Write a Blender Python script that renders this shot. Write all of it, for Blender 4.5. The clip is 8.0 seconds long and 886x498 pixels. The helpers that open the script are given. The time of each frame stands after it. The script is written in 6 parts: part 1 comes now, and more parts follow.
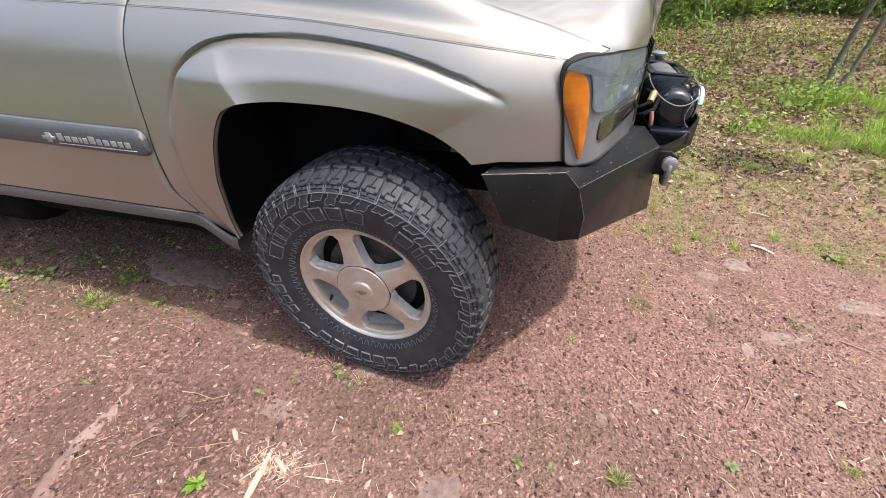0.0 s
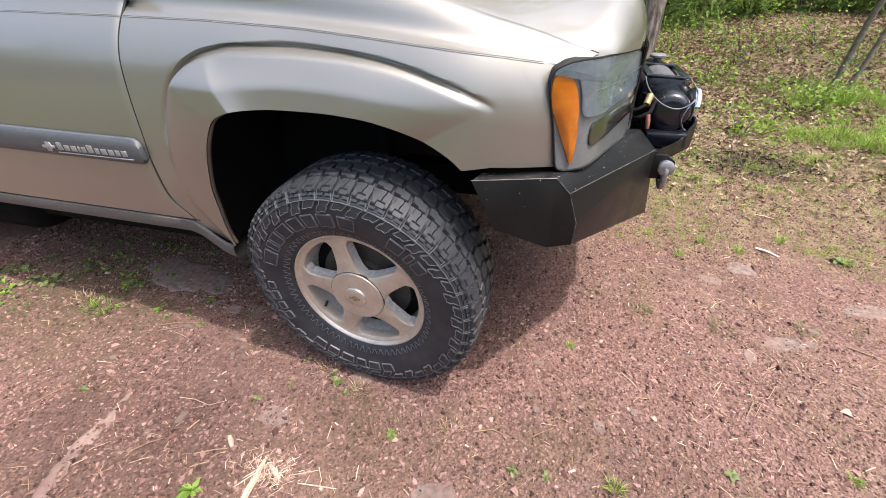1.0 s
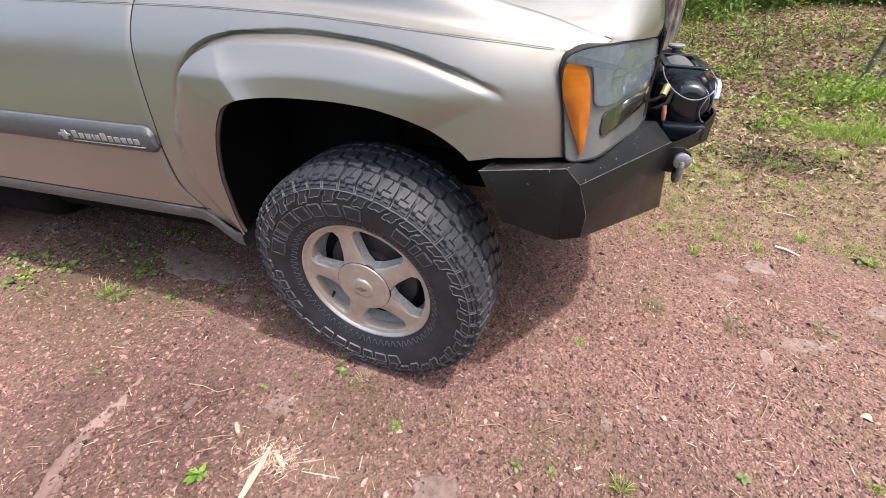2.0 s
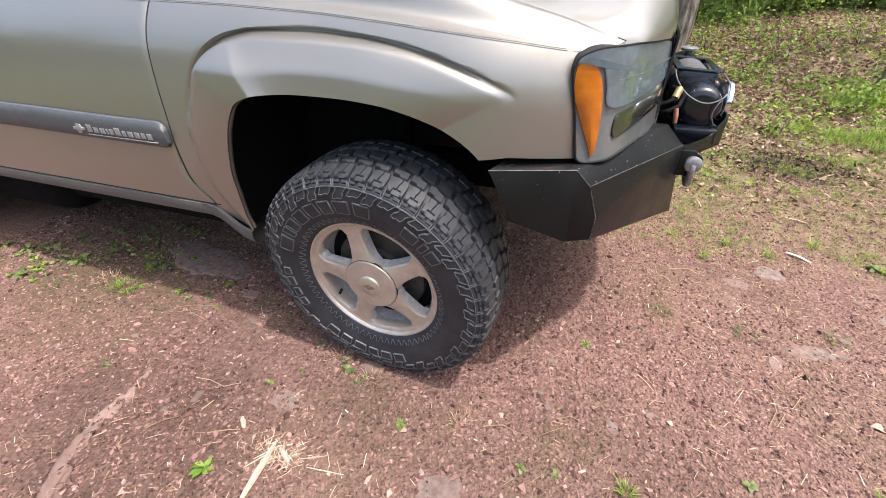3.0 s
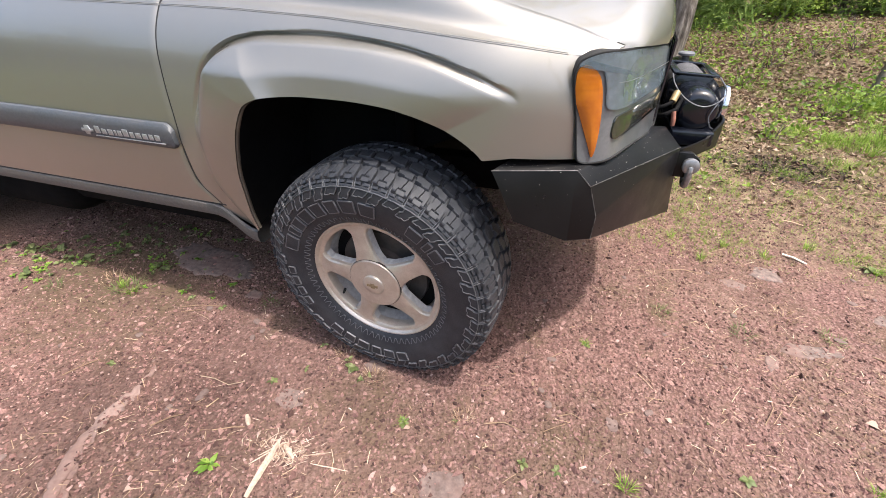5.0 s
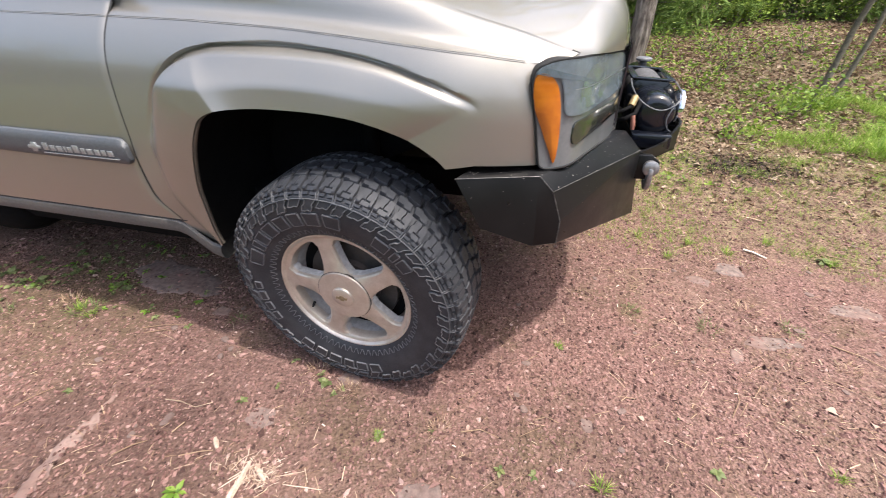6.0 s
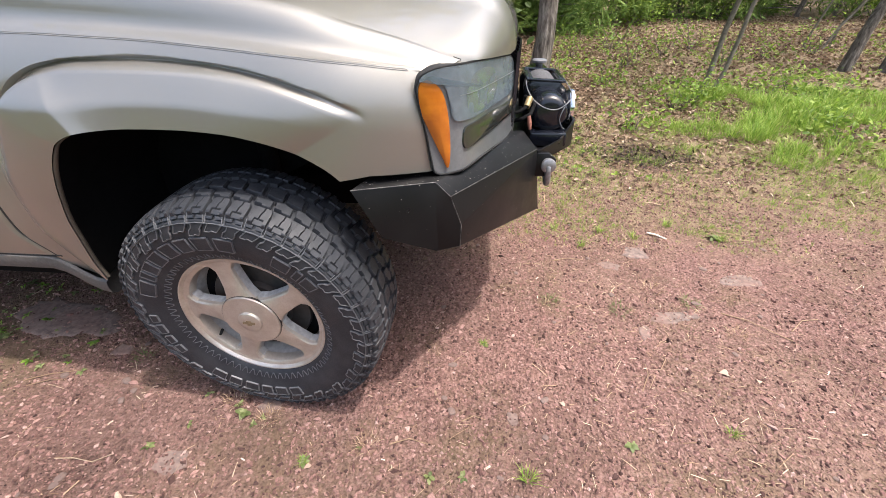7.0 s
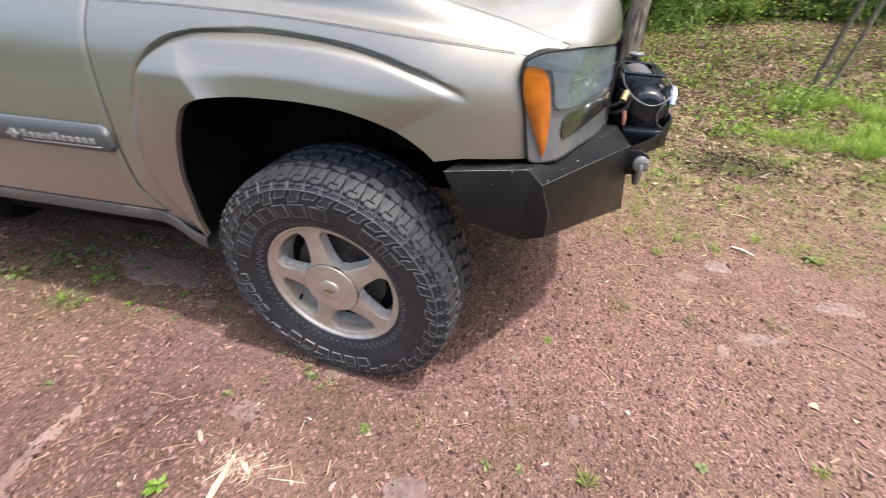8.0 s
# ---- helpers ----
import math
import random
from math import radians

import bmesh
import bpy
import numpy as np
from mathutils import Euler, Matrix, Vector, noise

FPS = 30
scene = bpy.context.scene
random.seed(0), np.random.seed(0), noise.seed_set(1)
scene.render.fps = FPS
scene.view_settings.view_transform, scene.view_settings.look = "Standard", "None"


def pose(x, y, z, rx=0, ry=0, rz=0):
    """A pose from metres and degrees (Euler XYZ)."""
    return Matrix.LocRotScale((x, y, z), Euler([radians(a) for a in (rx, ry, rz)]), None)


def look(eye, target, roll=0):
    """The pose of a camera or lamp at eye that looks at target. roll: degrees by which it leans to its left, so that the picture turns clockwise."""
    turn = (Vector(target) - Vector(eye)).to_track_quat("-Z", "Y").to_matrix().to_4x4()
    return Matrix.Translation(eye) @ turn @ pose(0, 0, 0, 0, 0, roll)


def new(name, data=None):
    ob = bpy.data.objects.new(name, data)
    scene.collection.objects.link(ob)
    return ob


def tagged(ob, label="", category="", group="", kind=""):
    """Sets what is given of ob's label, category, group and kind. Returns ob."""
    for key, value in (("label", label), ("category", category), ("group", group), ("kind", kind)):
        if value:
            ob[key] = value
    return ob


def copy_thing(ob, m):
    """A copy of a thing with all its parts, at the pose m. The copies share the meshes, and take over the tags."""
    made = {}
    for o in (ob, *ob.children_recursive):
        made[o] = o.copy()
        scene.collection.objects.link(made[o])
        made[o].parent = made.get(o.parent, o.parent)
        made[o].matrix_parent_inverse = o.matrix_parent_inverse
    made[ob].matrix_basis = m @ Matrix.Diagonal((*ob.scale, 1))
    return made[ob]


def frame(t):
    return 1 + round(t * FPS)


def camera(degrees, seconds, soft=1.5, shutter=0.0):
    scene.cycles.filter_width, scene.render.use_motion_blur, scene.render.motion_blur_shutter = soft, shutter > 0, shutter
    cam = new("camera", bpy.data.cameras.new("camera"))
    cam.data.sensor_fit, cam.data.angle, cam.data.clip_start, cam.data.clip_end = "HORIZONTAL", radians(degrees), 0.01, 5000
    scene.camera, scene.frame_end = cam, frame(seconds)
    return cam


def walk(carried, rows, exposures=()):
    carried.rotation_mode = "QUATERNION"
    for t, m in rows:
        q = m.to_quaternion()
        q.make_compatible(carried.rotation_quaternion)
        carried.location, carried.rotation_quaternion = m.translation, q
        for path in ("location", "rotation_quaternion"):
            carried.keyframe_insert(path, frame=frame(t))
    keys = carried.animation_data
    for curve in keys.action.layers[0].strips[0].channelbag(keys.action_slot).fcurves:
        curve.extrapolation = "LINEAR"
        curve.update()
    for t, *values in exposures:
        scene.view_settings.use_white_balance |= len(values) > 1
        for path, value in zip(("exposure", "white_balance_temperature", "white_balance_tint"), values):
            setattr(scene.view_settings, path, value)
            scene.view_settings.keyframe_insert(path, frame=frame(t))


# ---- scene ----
cam = camera(93.66, 8.0, 0.35, 0.3)
PATH = [
    (0, (0.4799, -0.9062, 1.2163), (0.0788, 0.6960, 0.0884), 0.20),
    (0.5, (0.5021, -0.9121, 1.2056), (0.0876, 0.6865, 0.0775), 0.01),
    (1, (0.5186, -0.8863, 1.2208), (0.0802, 0.7141, 0.1043), -0.78),
    (1.5, (0.5294, -0.8793, 1.2167), (0.0655, 0.7085, 0.0925), -1.09),
    (2, (0.5338, -0.8765, 1.2037), (0.0381, 0.6949, 0.0700), -1.10),
    (3.5, (0.5271, -0.8843, 1.2015), (-0.0007, 0.6815, 0.0747), -0.42),
    (4, (0.5332, -0.8903, 1.2113), (0.0050, 0.6794, 0.0901), -0.31),
    (5.5, (0.5204, -0.9136, 1.2009), (0.0241, 0.6756, 0.0927), -0.44),
    (6, (0.5484, -0.8919, 1.2072), (0.1258, 0.7279, 0.1129), -0.48),
    (6.2, (0.5795, -0.8815, 1.2125), (0.2260, 0.7560, 0.1230), -0.50),
    (6.5, (0.6094, -0.8733, 1.2119), (0.3683, 0.7899, 0.1276), -0.49),
    (6.8, (0.6375, -0.8660, 1.2110), (0.4680, 0.8080, 0.1310), -0.50),
    (7, (0.6381, -0.8598, 1.2160), (0.4901, 0.8124, 0.1288), -0.48),
    (7.5, (0.6294, -0.8544, 1.2128), (0.4315, 0.8012, 0.1085), -0.27),
    (7.8, (0.5990, -0.8730, 1.2010), (0.3060, 0.7690, 0.0960), 0.10),
    (8, (0.5597, -0.8837, 1.1987), (0.1732, 0.7312, 0.0839), 0.75),
]
walk(cam, [(t, look(eye, target, roll)) for t, eye, target, roll in PATH])

# ---- light ----
SUN_DIR = Vector((0.30, -0.08, 0.80)).normalized()
world = bpy.data.worlds.new("sky")
scene.world = world
world.use_nodes = True
wn = world.node_tree
wn.nodes.clear()
sky = wn.nodes.new("ShaderNodeTexSky")
sky.sky_type = "NISHITA"
sky.sun_disc = False
sky.sun_elevation = math.asin(SUN_DIR.z)
sky.sun_rotation = math.atan2(SUN_DIR.x, SUN_DIR.y)
sky.dust_density = 5.5
sky.ozone_density = 0.9
wbg = wn.nodes.new("ShaderNodeBackground")
wbg.inputs["Strength"].default_value = 0.163
wout = wn.nodes.new("ShaderNodeOutputWorld")
wn.links.new(sky.outputs[0], wbg.inputs[0])
wn.links.new(wbg.outputs[0], wout.inputs[0])
sun_data = bpy.data.lights.new("sun", "SUN")
sun_data.energy = 2.15
sun_data.angle = radians(1.4)
sun_data.color = (1.0, 0.955, 0.92)
sun_ob = new("sun", sun_data)
sun_ob.matrix_basis = look(SUN_DIR * 30, (0, 0, 0))
scene.view_settings.exposure = 1.46


# ---- materials ----
class Mat:
    """A small builder for node materials."""

    def __init__(self, name):
        self.m = bpy.data.materials.new(name)
        self.m.use_nodes = True
        self.t = self.m.node_tree
        self.b = self.t.nodes["Principled BSDF"]
        self.coord = None

    def n(self, kind, **sets):
        node = self.t.nodes.new("ShaderNode" + kind)
        for key, value in sets.items():
            node.inputs[key.replace("_", " ")].default_value = value
        return node

    def l(self, a, b):
        self.t.links.new(a, b)

    def put(self, **sets):
        for key, value in sets.items():
            self.b.inputs[key.replace("_", " ")].default_value = value
        return self

    def pos(self):
        if self.coord is None:
            self.coord = self.n("TexCoord").outputs["Object"]
        return self.coord

    def noise(self, scale, detail=4.0, rough=0.55, stretch=None):
        node = self.n("TexNoise", Scale=scale, Detail=detail, Roughness=rough)
        src = self.pos()
        if stretch:
            mp = self.n("Mapping")
            mp.inputs["Scale"].default_value = stretch
            self.l(src, mp.inputs[0])
            src = mp.outputs[0]
        self.l(src, node.inputs["Vector"])
        return node.outputs["Fac"]

    def voronoi(self, scale, out="Distance"):
        node = self.n("TexVoronoi", Scale=scale)
        self.l(self.pos(), node.inputs["Vector"])
        return node.outputs[out]

    def ramp(self, fac, stops):
        node = self.t.nodes.new("ShaderNodeValToRGB")
        while len(node.color_ramp.elements) < len(stops):
            node.color_ramp.elements.new(0.5)
        for e, (p, c) in zip(node.color_ramp.elements, stops):
            e.position = p
            e.color = (*c, 1) if len(c) == 3 else c
        self.l(fac, node.inputs[0])
        return node.outputs["Color"]

    def grey(self, fac, a, b, lo=0.0, hi=1.0):
        node = self.t.nodes.new("ShaderNodeMapRange")
        for k, v in zip(("From Min", "From Max", "To Min", "To Max"), (lo, hi, a, b)):
            node.inputs[k].default_value = v
        self.l(fac, node.inputs[0])
        return node.outputs[0]

    def mix(self, fac, a, b, how="MIX"):
        node = self.t.nodes.new("ShaderNodeMix")
        node.data_type = "RGBA"
        node.blend_type = how
        for sock, val in ((node.inputs[0], fac), (node.inputs[6], a), (node.inputs[7], b)):
            if isinstance(val, (int, float)):
                sock.default_value = val
            elif isinstance(val, tuple):
                sock.default_value = (*val, 1)
            else:
                self.l(val, sock)
        return node.outputs[2]

    def island(self):
        return self.n("NewGeometry").outputs["Random Per Island"]

    def single(self):
        return self.n("ObjectInfo").outputs["Random"]

    def colour(self, sock):
        self.l(sock, self.b.inputs["Base Color"])
        return self

    def rough(self, sock):
        self.l(sock, self.b.inputs["Roughness"])
        return self

    def bump(self, sock, strength, distance):
        node = self.n("Bump", Strength=strength, Distance=distance)
        self.l(sock, node.inputs["Height"])
        last = self.b.inputs["Normal"]
        if last.is_linked:
            self.l(last.links[0].from_socket, node.inputs["Normal"])
        self.l(node.outputs[0], last)
        return self


def mat_paint():
    m = Mat("champagne_paint").put(Metallic=0.82, Coat_Weight=1.0, Coat_Roughness=0.03, Coat_IOR=1.5, Specular_IOR_Level=0.3)
    fleck = m.noise(900, 2)
    dust = m.noise(5.0, 6, 0.6)
    base = m.mix(m.grey(fleck, 0, 1, 0.35, 0.65), (0.292, 0.278, 0.247), (0.312, 0.296, 0.264))
    film = m.grey(dust, 0.02, 0.10, 0.3, 0.8)
    m.colour(m.mix(film, base, (0.34, 0.26, 0.195)))
    m.rough(m.grey(dust, 0.44, 0.50, 0.3, 0.8))
    return m.m


def mat_plain(name, col, rough=0.5, metal=0.0, grain=60.0, vary=0.25, dusty=None, bump=0.15, coat=0.0, spec=0.5):
    m = Mat(name).put(Metallic=metal, Coat_Weight=coat, Specular_IOR_Level=spec)
    fac = m.noise(grain, 5, 0.6)
    big = m.noise(grain / 9, 4, 0.6)
    lo = tuple(c * (1 - vary) for c in col)
    hi = tuple(min(1, c * (1 + vary)) for c in col)
    c = m.mix(m.grey(fac, 0, 1, 0.3, 0.7), lo, hi)
    if dusty:
        c = m.mix(m.grey(big, 0.0, dusty[1], 0.42, 0.72), c, dusty[0])
    m.colour(c)
    m.rough(m.grey(big, rough * 0.85, min(1, rough * 1.2), 0.3, 0.7))
    if bump:
        m.bump(fac, bump, 0.002)
    return m.m


def mat_bumper():
    m = Mat("black_powder_coat").put(Metallic=0.0, Specular_IOR_Level=0.24)
    fine = m.noise(420, 3)
    dust = m.noise(9, 6, 0.65)
    chips = m.noise(130, 2)
    base = m.mix(m.grey(dust, 0, 0.10, 0.45, 0.75), (0.006, 0.006, 0.0065), (0.028, 0.026, 0.024))
    sep = m.n("SeparateXYZ")
    m.l(m.n("NewGeometry").outputs["Normal"], sep.inputs[0])
    top = m.grey(sep.outputs["Z"], 0.755, 0.70, 0.1, 0.5)
    cut = m.n("Math")
    cut.operation = "SUBTRACT"
    m.l(chips, cut.inputs[0])
    m.l(top, cut.inputs[1])
    m.colour(m.mix(m.grey(cut.outputs[0], 0, 1, 0.0, 0.015), base, (0.40, 0.37, 0.34)))
    m.rough(m.grey(dust, 0.26, 0.42, 0.3, 0.7))
    m.bump(fine, 0.10, 0.001)
    return m.m


def mat_rubber():
    m = Mat("tyre_rubber").put(Specular_IOR_Level=0.42)
    dust = m.noise(16, 6, 0.6)
    fine = m.noise(260, 4)
    m.colour(m.mix(m.grey(dust, 0.0, 0.4, 0.42, 0.75), (0.021, 0.023, 0.028), (0.072, 0.074, 0.079)))
    m.rough(m.grey(fine, 0.42, 0.62, 0.3, 0.7))
    m.bump(fine, 0.25, 0.001)
    return m.m


def mat_rim():
    m = Mat("dusty_alloy").put(Metallic=0.6, Coat_Weight=0.2)
    dust = m.noise(22, 6, 0.65)
    fine = m.noise(220, 4)
    base = m.mix(m.grey(dust, 0, 1, 0.35, 0.7), (0.60, 0.55, 0.48), (0.50, 0.43, 0.36))
    m.colour(m.mix(m.grey(fine, 0, 0.4, 0.5, 0.8), base, (0.38, 0.31, 0.25)))
    m.rough(m.grey(dust, 0.28, 0.46, 0.3, 0.7))
    return m.m


def mat_lens():
    """Thin hazy plastic: mostly clear, with a milky film and a gloss."""
    m = Mat("headlight_plastic").put(Base_Color=(0.14, 0.170, 0.185, 1), Roughness=0.08, Coat_Weight=0.3)
    haze = m.noise(30, 5)
    clear = m.n("BsdfTransparent")
    clear.inputs[0].default_value = (0.86, 0.92, 0.95, 1)
    mixer = m.n("MixShader")
    m.l(m.grey(haze, 0.30, 0.50, 0.35, 0.75), mixer.inputs[0])
    m.l(clear.outputs[0], mixer.inputs[1])
    m.l(m.b.outputs[0], mixer.inputs[2])
    m.l(mixer.outputs[0], m.t.nodes["Material Output"].inputs[0])
    return m.m


def mat_amber():
    """Orange plastic lens with fine ribs across it."""
    m = Mat("amber_lens").put(Roughness=0.2, Coat_Weight=0.6)
    rib = m.n("TexWave", Scale=26, Distortion=0.6)
    rib.bands_direction = "Z"
    m.l(m.pos(), rib.inputs["Vector"])
    deep = m.noise(24, 3)
    c = m.mix(m.grey(deep, 0, 1, 0.35, 0.7), (0.40, 0.120, 0.008), (0.29, 0.075, 0.004))
    m.colour(m.mix(m.grey(rib.outputs["Fac"], 0.0, 0.05), c, (0.22, 0.055, 0.004)))
    m.bump(rib.outputs["Fac"], 0.08, 0.002)
    return m.m


def mat_ground():
    m = Mat("red_dirt").put(Specular_IOR_Level=0.2)
    big = m.noise(0.9, 5, 0.6)
    mid = m.noise(9, 6, 0.65)
    fine = m.noise(160, 5, 0.7)
    warp = m.n("VectorMath")
    warp.operation = "MULTIPLY_ADD"
    wob = m.n("TexNoise", Scale=70, Detail=3)
    m.l(m.pos(), wob.inputs["Vector"])
    m.l(wob.outputs["Color"], warp.inputs[0])
    warp.inputs[1].default_value = (0.012, 0.012, 0.012)
    m.l(m.pos(), warp.inputs[2])
    peb = m.n("TexVoronoi", Scale=190)
    m.l(warp.outputs[0], peb.inputs["Vector"])
    pebc = peb.outputs["Color"]
    peb = peb.outputs["Distance"]
    pebbig = m.n("TexVoronoi", Scale=70)
    m.l(warp.outputs[0], pebbig.inputs["Vector"])
    pebbig = pebbig.outputs["Distance"]
    damp = m.noise(1.6, 5, 0.6)
    dirt = m.mix(m.grey(mid, 0, 1, 0.3, 0.7), (0.158, 0.085, 0.070), (0.265, 0.158, 0.122))
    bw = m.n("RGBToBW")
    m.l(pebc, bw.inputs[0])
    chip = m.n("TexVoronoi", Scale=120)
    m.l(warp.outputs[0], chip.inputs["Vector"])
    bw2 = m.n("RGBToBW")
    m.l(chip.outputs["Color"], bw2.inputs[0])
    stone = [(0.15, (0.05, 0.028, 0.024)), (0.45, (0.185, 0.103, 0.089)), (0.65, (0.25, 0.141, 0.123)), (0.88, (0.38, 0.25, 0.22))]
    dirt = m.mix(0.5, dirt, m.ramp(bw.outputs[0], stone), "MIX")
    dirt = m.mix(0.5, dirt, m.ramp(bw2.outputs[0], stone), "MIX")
    dirt = m.mix(m.grey(fine, 0.0, 0.55, 0.35, 0.8), dirt, (0.07, 0.044, 0.036))
    dirt = m.mix(m.grey(big, 0.0, 0.6, 0.45, 0.75), dirt, (0.20, 0.14, 0.10))
    dirt = m.mix(m.grey(damp, 0.0, 0.6, 0.52, 0.72), dirt, (0.105, 0.062, 0.048))
    moss = m.noise(2.3, 6, 0.7)
    dirt = m.mix(m.grey(moss, 0.0, 0.62, 0.50, 0.68), dirt, (0.110, 0.082, 0.046))
    pale = m.noise(34, 4, 0.7)
    dirt = m.mix(m.grey(pale, 0.0, 0.45, 0.58, 0.74), dirt, (0.36, 0.235, 0.20))
    # soft shade over the near left ground, painted into the dirt colour
    far = m.n("VectorMath")
    far.operation = "DISTANCE"
    m.l(m.pos(), far.inputs[0])
    far.inputs[1].default_value = (-0.72, -0.62, 0)
    rim = m.n("Math")
    rim.operation = "MULTIPLY_ADD"
    m.l(m.noise(3.0, 5, 0.6), rim.inputs[0])
    rim.inputs[1].default_value = 0.9
    m.l(far.outputs["Value"], rim.inputs[2])
    dirt = m.mix(m.grey(rim.outputs[0], 0.55, 0.0, 0.75, 1.25), dirt, (0.085, 0.053, 0.042))
    # a ragged patch of darker olive ground beside the sill
    olive_dist = m.n("VectorMath")
    olive_dist.operation = "DISTANCE"
    m.l(m.pos(), olive_dist.inputs[0])
    olive_dist.inputs[1].default_value = (-1.45, 0.16, 0)
    olive_edge = m.n("Math")
    olive_edge.operation = "MULTIPLY_ADD"
    m.l(m.noise(6.0, 6, 0.7), olive_edge.inputs[0])
    olive_edge.inputs[1].default_value = 1.1
    m.l(olive_dist.outputs["Value"], olive_edge.inputs[2])
    dirt = m.mix(m.grey(olive_edge.outputs[0], 0.6, 0.0, 0.75, 1.25), dirt, (0.088, 0.068, 0.036))
    churn = m.n("VectorMath")
    churn.operation = "DISTANCE"
    m.l(m.pos(), churn.inputs[0])
    churn.inputs[1].default_value = (1.98, 2.52, 0)
    ragged = m.n("Math")
    ragged.operation = "MULTIPLY_ADD"
    m.l(m.noise(5.0, 5, 0.65), ragged.inputs[0])
    ragged.inputs[1].default_value = 0.7
    m.l(churn.outputs["Value"], ragged.inputs[2])
    floor_c = m.ramp(mid, [(0.3, (0.06, 0.042, 0.027)), (0.5, (0.17, 0.125, 0.078)), (0.7, (0.27, 0.215, 0.130))])
    sep = m.n("SeparateXYZ")
    m.l(m.pos(), sep.inputs[0])
    edge = m.n("Math")
    edge.operation = "MULTIPLY_ADD"
    m.l(m.noise(1.1, 6, 0.65), edge.inputs[0])
    edge.inputs[1].default_value = 2.2
    m.l(sep.outputs["Y"], edge.inputs[2])
    dirt = m.mix(m.grey(edge.outputs[0], 0, 1, 2.0, 3.1), dirt, floor_c)
    dirt = m.mix(m.grey(ragged.outputs[0], 0.85, 0.0, 0.50, 0.80), dirt, (0.035, 0.024, 0.018))
    # unseen ground behind the camera, made green to tone the door's reflections
    grass_c = m.ramp(fine, [(0.3, (0.03, 0.05, 0.012)), (0.6, (0.09, 0.12, 0.03))])
    ahead = m.n("Math")
    ahead.operation = "MULTIPLY_ADD"
    m.l(m.grey(sep.outputs["X"], 0, 1, 0, 10), ahead.inputs[0])
    ahead.inputs[1].default_value = 9.0
    m.l(edge.outputs[0], ahead.inputs[2])
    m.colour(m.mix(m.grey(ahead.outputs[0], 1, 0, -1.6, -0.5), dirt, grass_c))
    m.put(Roughness=0.95)
    m.bump(mid, 0.4, 0.02)
    m.bump(pebbig, 0.7, 0.010)
    m.bump(chip.outputs["Distance"], 0.8, 0.006)
    m.bump(peb, 0.8, 0.004)
    m.bump(fine, 0.5, 0.002)
    return m.m


def mat_islands(name, stops, rough=0.85, grain=120.0, spec=0.25, sheer=0.0, whole=False):
    m = Mat(name).put(Roughness=rough, Specular_IOR_Level=spec)
    c = m.ramp(m.single() if whole else m.island(), stops)
    fine = m.noise(grain, 4, 0.6)
    m.colour(m.mix(m.grey(fine, 0.0, 0.55, 0.4, 0.75), c, tuple(v * 0.45 for v in stops[0][1]), "MIX"))
    if sheer:
        m.put(Transmission_Weight=0.0, Subsurface_Weight=0.0)
        tr = m.n("BsdfTranslucent")
        m.l(m.b.inputs["Base Color"].links[0].from_socket, tr.inputs[0])
        mixer = m.n("MixShader")
        mixer.inputs[0].default_value = sheer
        out = m.t.nodes["Material Output"]
        m.l(m.b.outputs[0], mixer.inputs[1])
        m.l(tr.outputs[0], mixer.inputs[2])
        m.l(mixer.outputs[0], out.inputs[0])
    return m.m


def mat_bark():
    m = Mat("bark").put(Roughness=0.9, Specular_IOR_Level=0.2)
    ridges = m.noise(26, 6, 0.65, (1, 1, 0.22))
    blotch = m.noise(5, 4)
    c = m.ramp(ridges, [(0.33, (0.035, 0.029, 0.024)), (0.52, (0.13, 0.112, 0.094)), (0.7, (0.29, 0.262, 0.228))])
    m.colour(m.mix(m.grey(blotch, 0, 0.4, 0.5, 0.75), c, (0.16, 0.17, 0.12)))
    m.bump(ridges, 0.9, 0.03)
    return m.m


PAINT = mat_paint()
PLASTIC = mat_plain("grey_moulding_plastic", (0.062, 0.069, 0.078), 0.45, grain=160, dusty=((0.11, 0.10, 0.095), 0.3), bump=0.1)
SILL_MAT = mat_plain("sill_plastic", (0.075, 0.073, 0.07), 0.55, grain=120, dusty=((0.15, 0.115, 0.09), 0.4), bump=0.1)
ARCH_TRIM = mat_plain("dusty_edging", (0.045, 0.038, 0.03), 0.6, grain=90, dusty=((0.13, 0.095, 0.065), 0.5))
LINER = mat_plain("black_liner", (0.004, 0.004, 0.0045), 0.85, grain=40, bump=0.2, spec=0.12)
BUMPER = mat_bumper()
RUBBER = mat_rubber()
# paler rubber that paints the edge highlights of the sidewall relief
LETTER_RUBBER = mat_plain("rubber_edge_highlight", (0.092, 0.096, 0.104), 0.34, grain=120, dusty=((0.16, 0.15, 0.145), 0.4))
RIM = mat_rim()
BARREL = mat_plain("dull_aluminium", (0.52, 0.52, 0.52), 0.4, metal=0.25, grain=60, dusty=((0.34, 0.29, 0.25), 0.5), bump=0.05)
DARK_METAL = mat_plain("dark_steel", (0.05, 0.047, 0.045), 0.55, metal=0.4, grain=50, dusty=((0.14, 0.08, 0.05), 0.5))
STEEL = mat_plain("galvanised_steel", (0.27, 0.27, 0.275), 0.45, metal=0.7, grain=90, dusty=((0.25, 0.2, 0.17), 0.4))
CHROME = mat_plain("chrome", (0.85, 0.85, 0.85), 0.08, metal=1.0, grain=30, vary=0.03, bump=0)
LAMP_LENS = mat_lens()
AMBER = mat_amber()
SILVER = mat_plain("lamp_silver", (0.78, 0.80, 0.82), 0.12, metal=0.9, grain=60, vary=0.08, bump=0)
GREY_WIRE = mat_plain("grey_wire", (0.11, 0.115, 0.125), 0.5, grain=80)
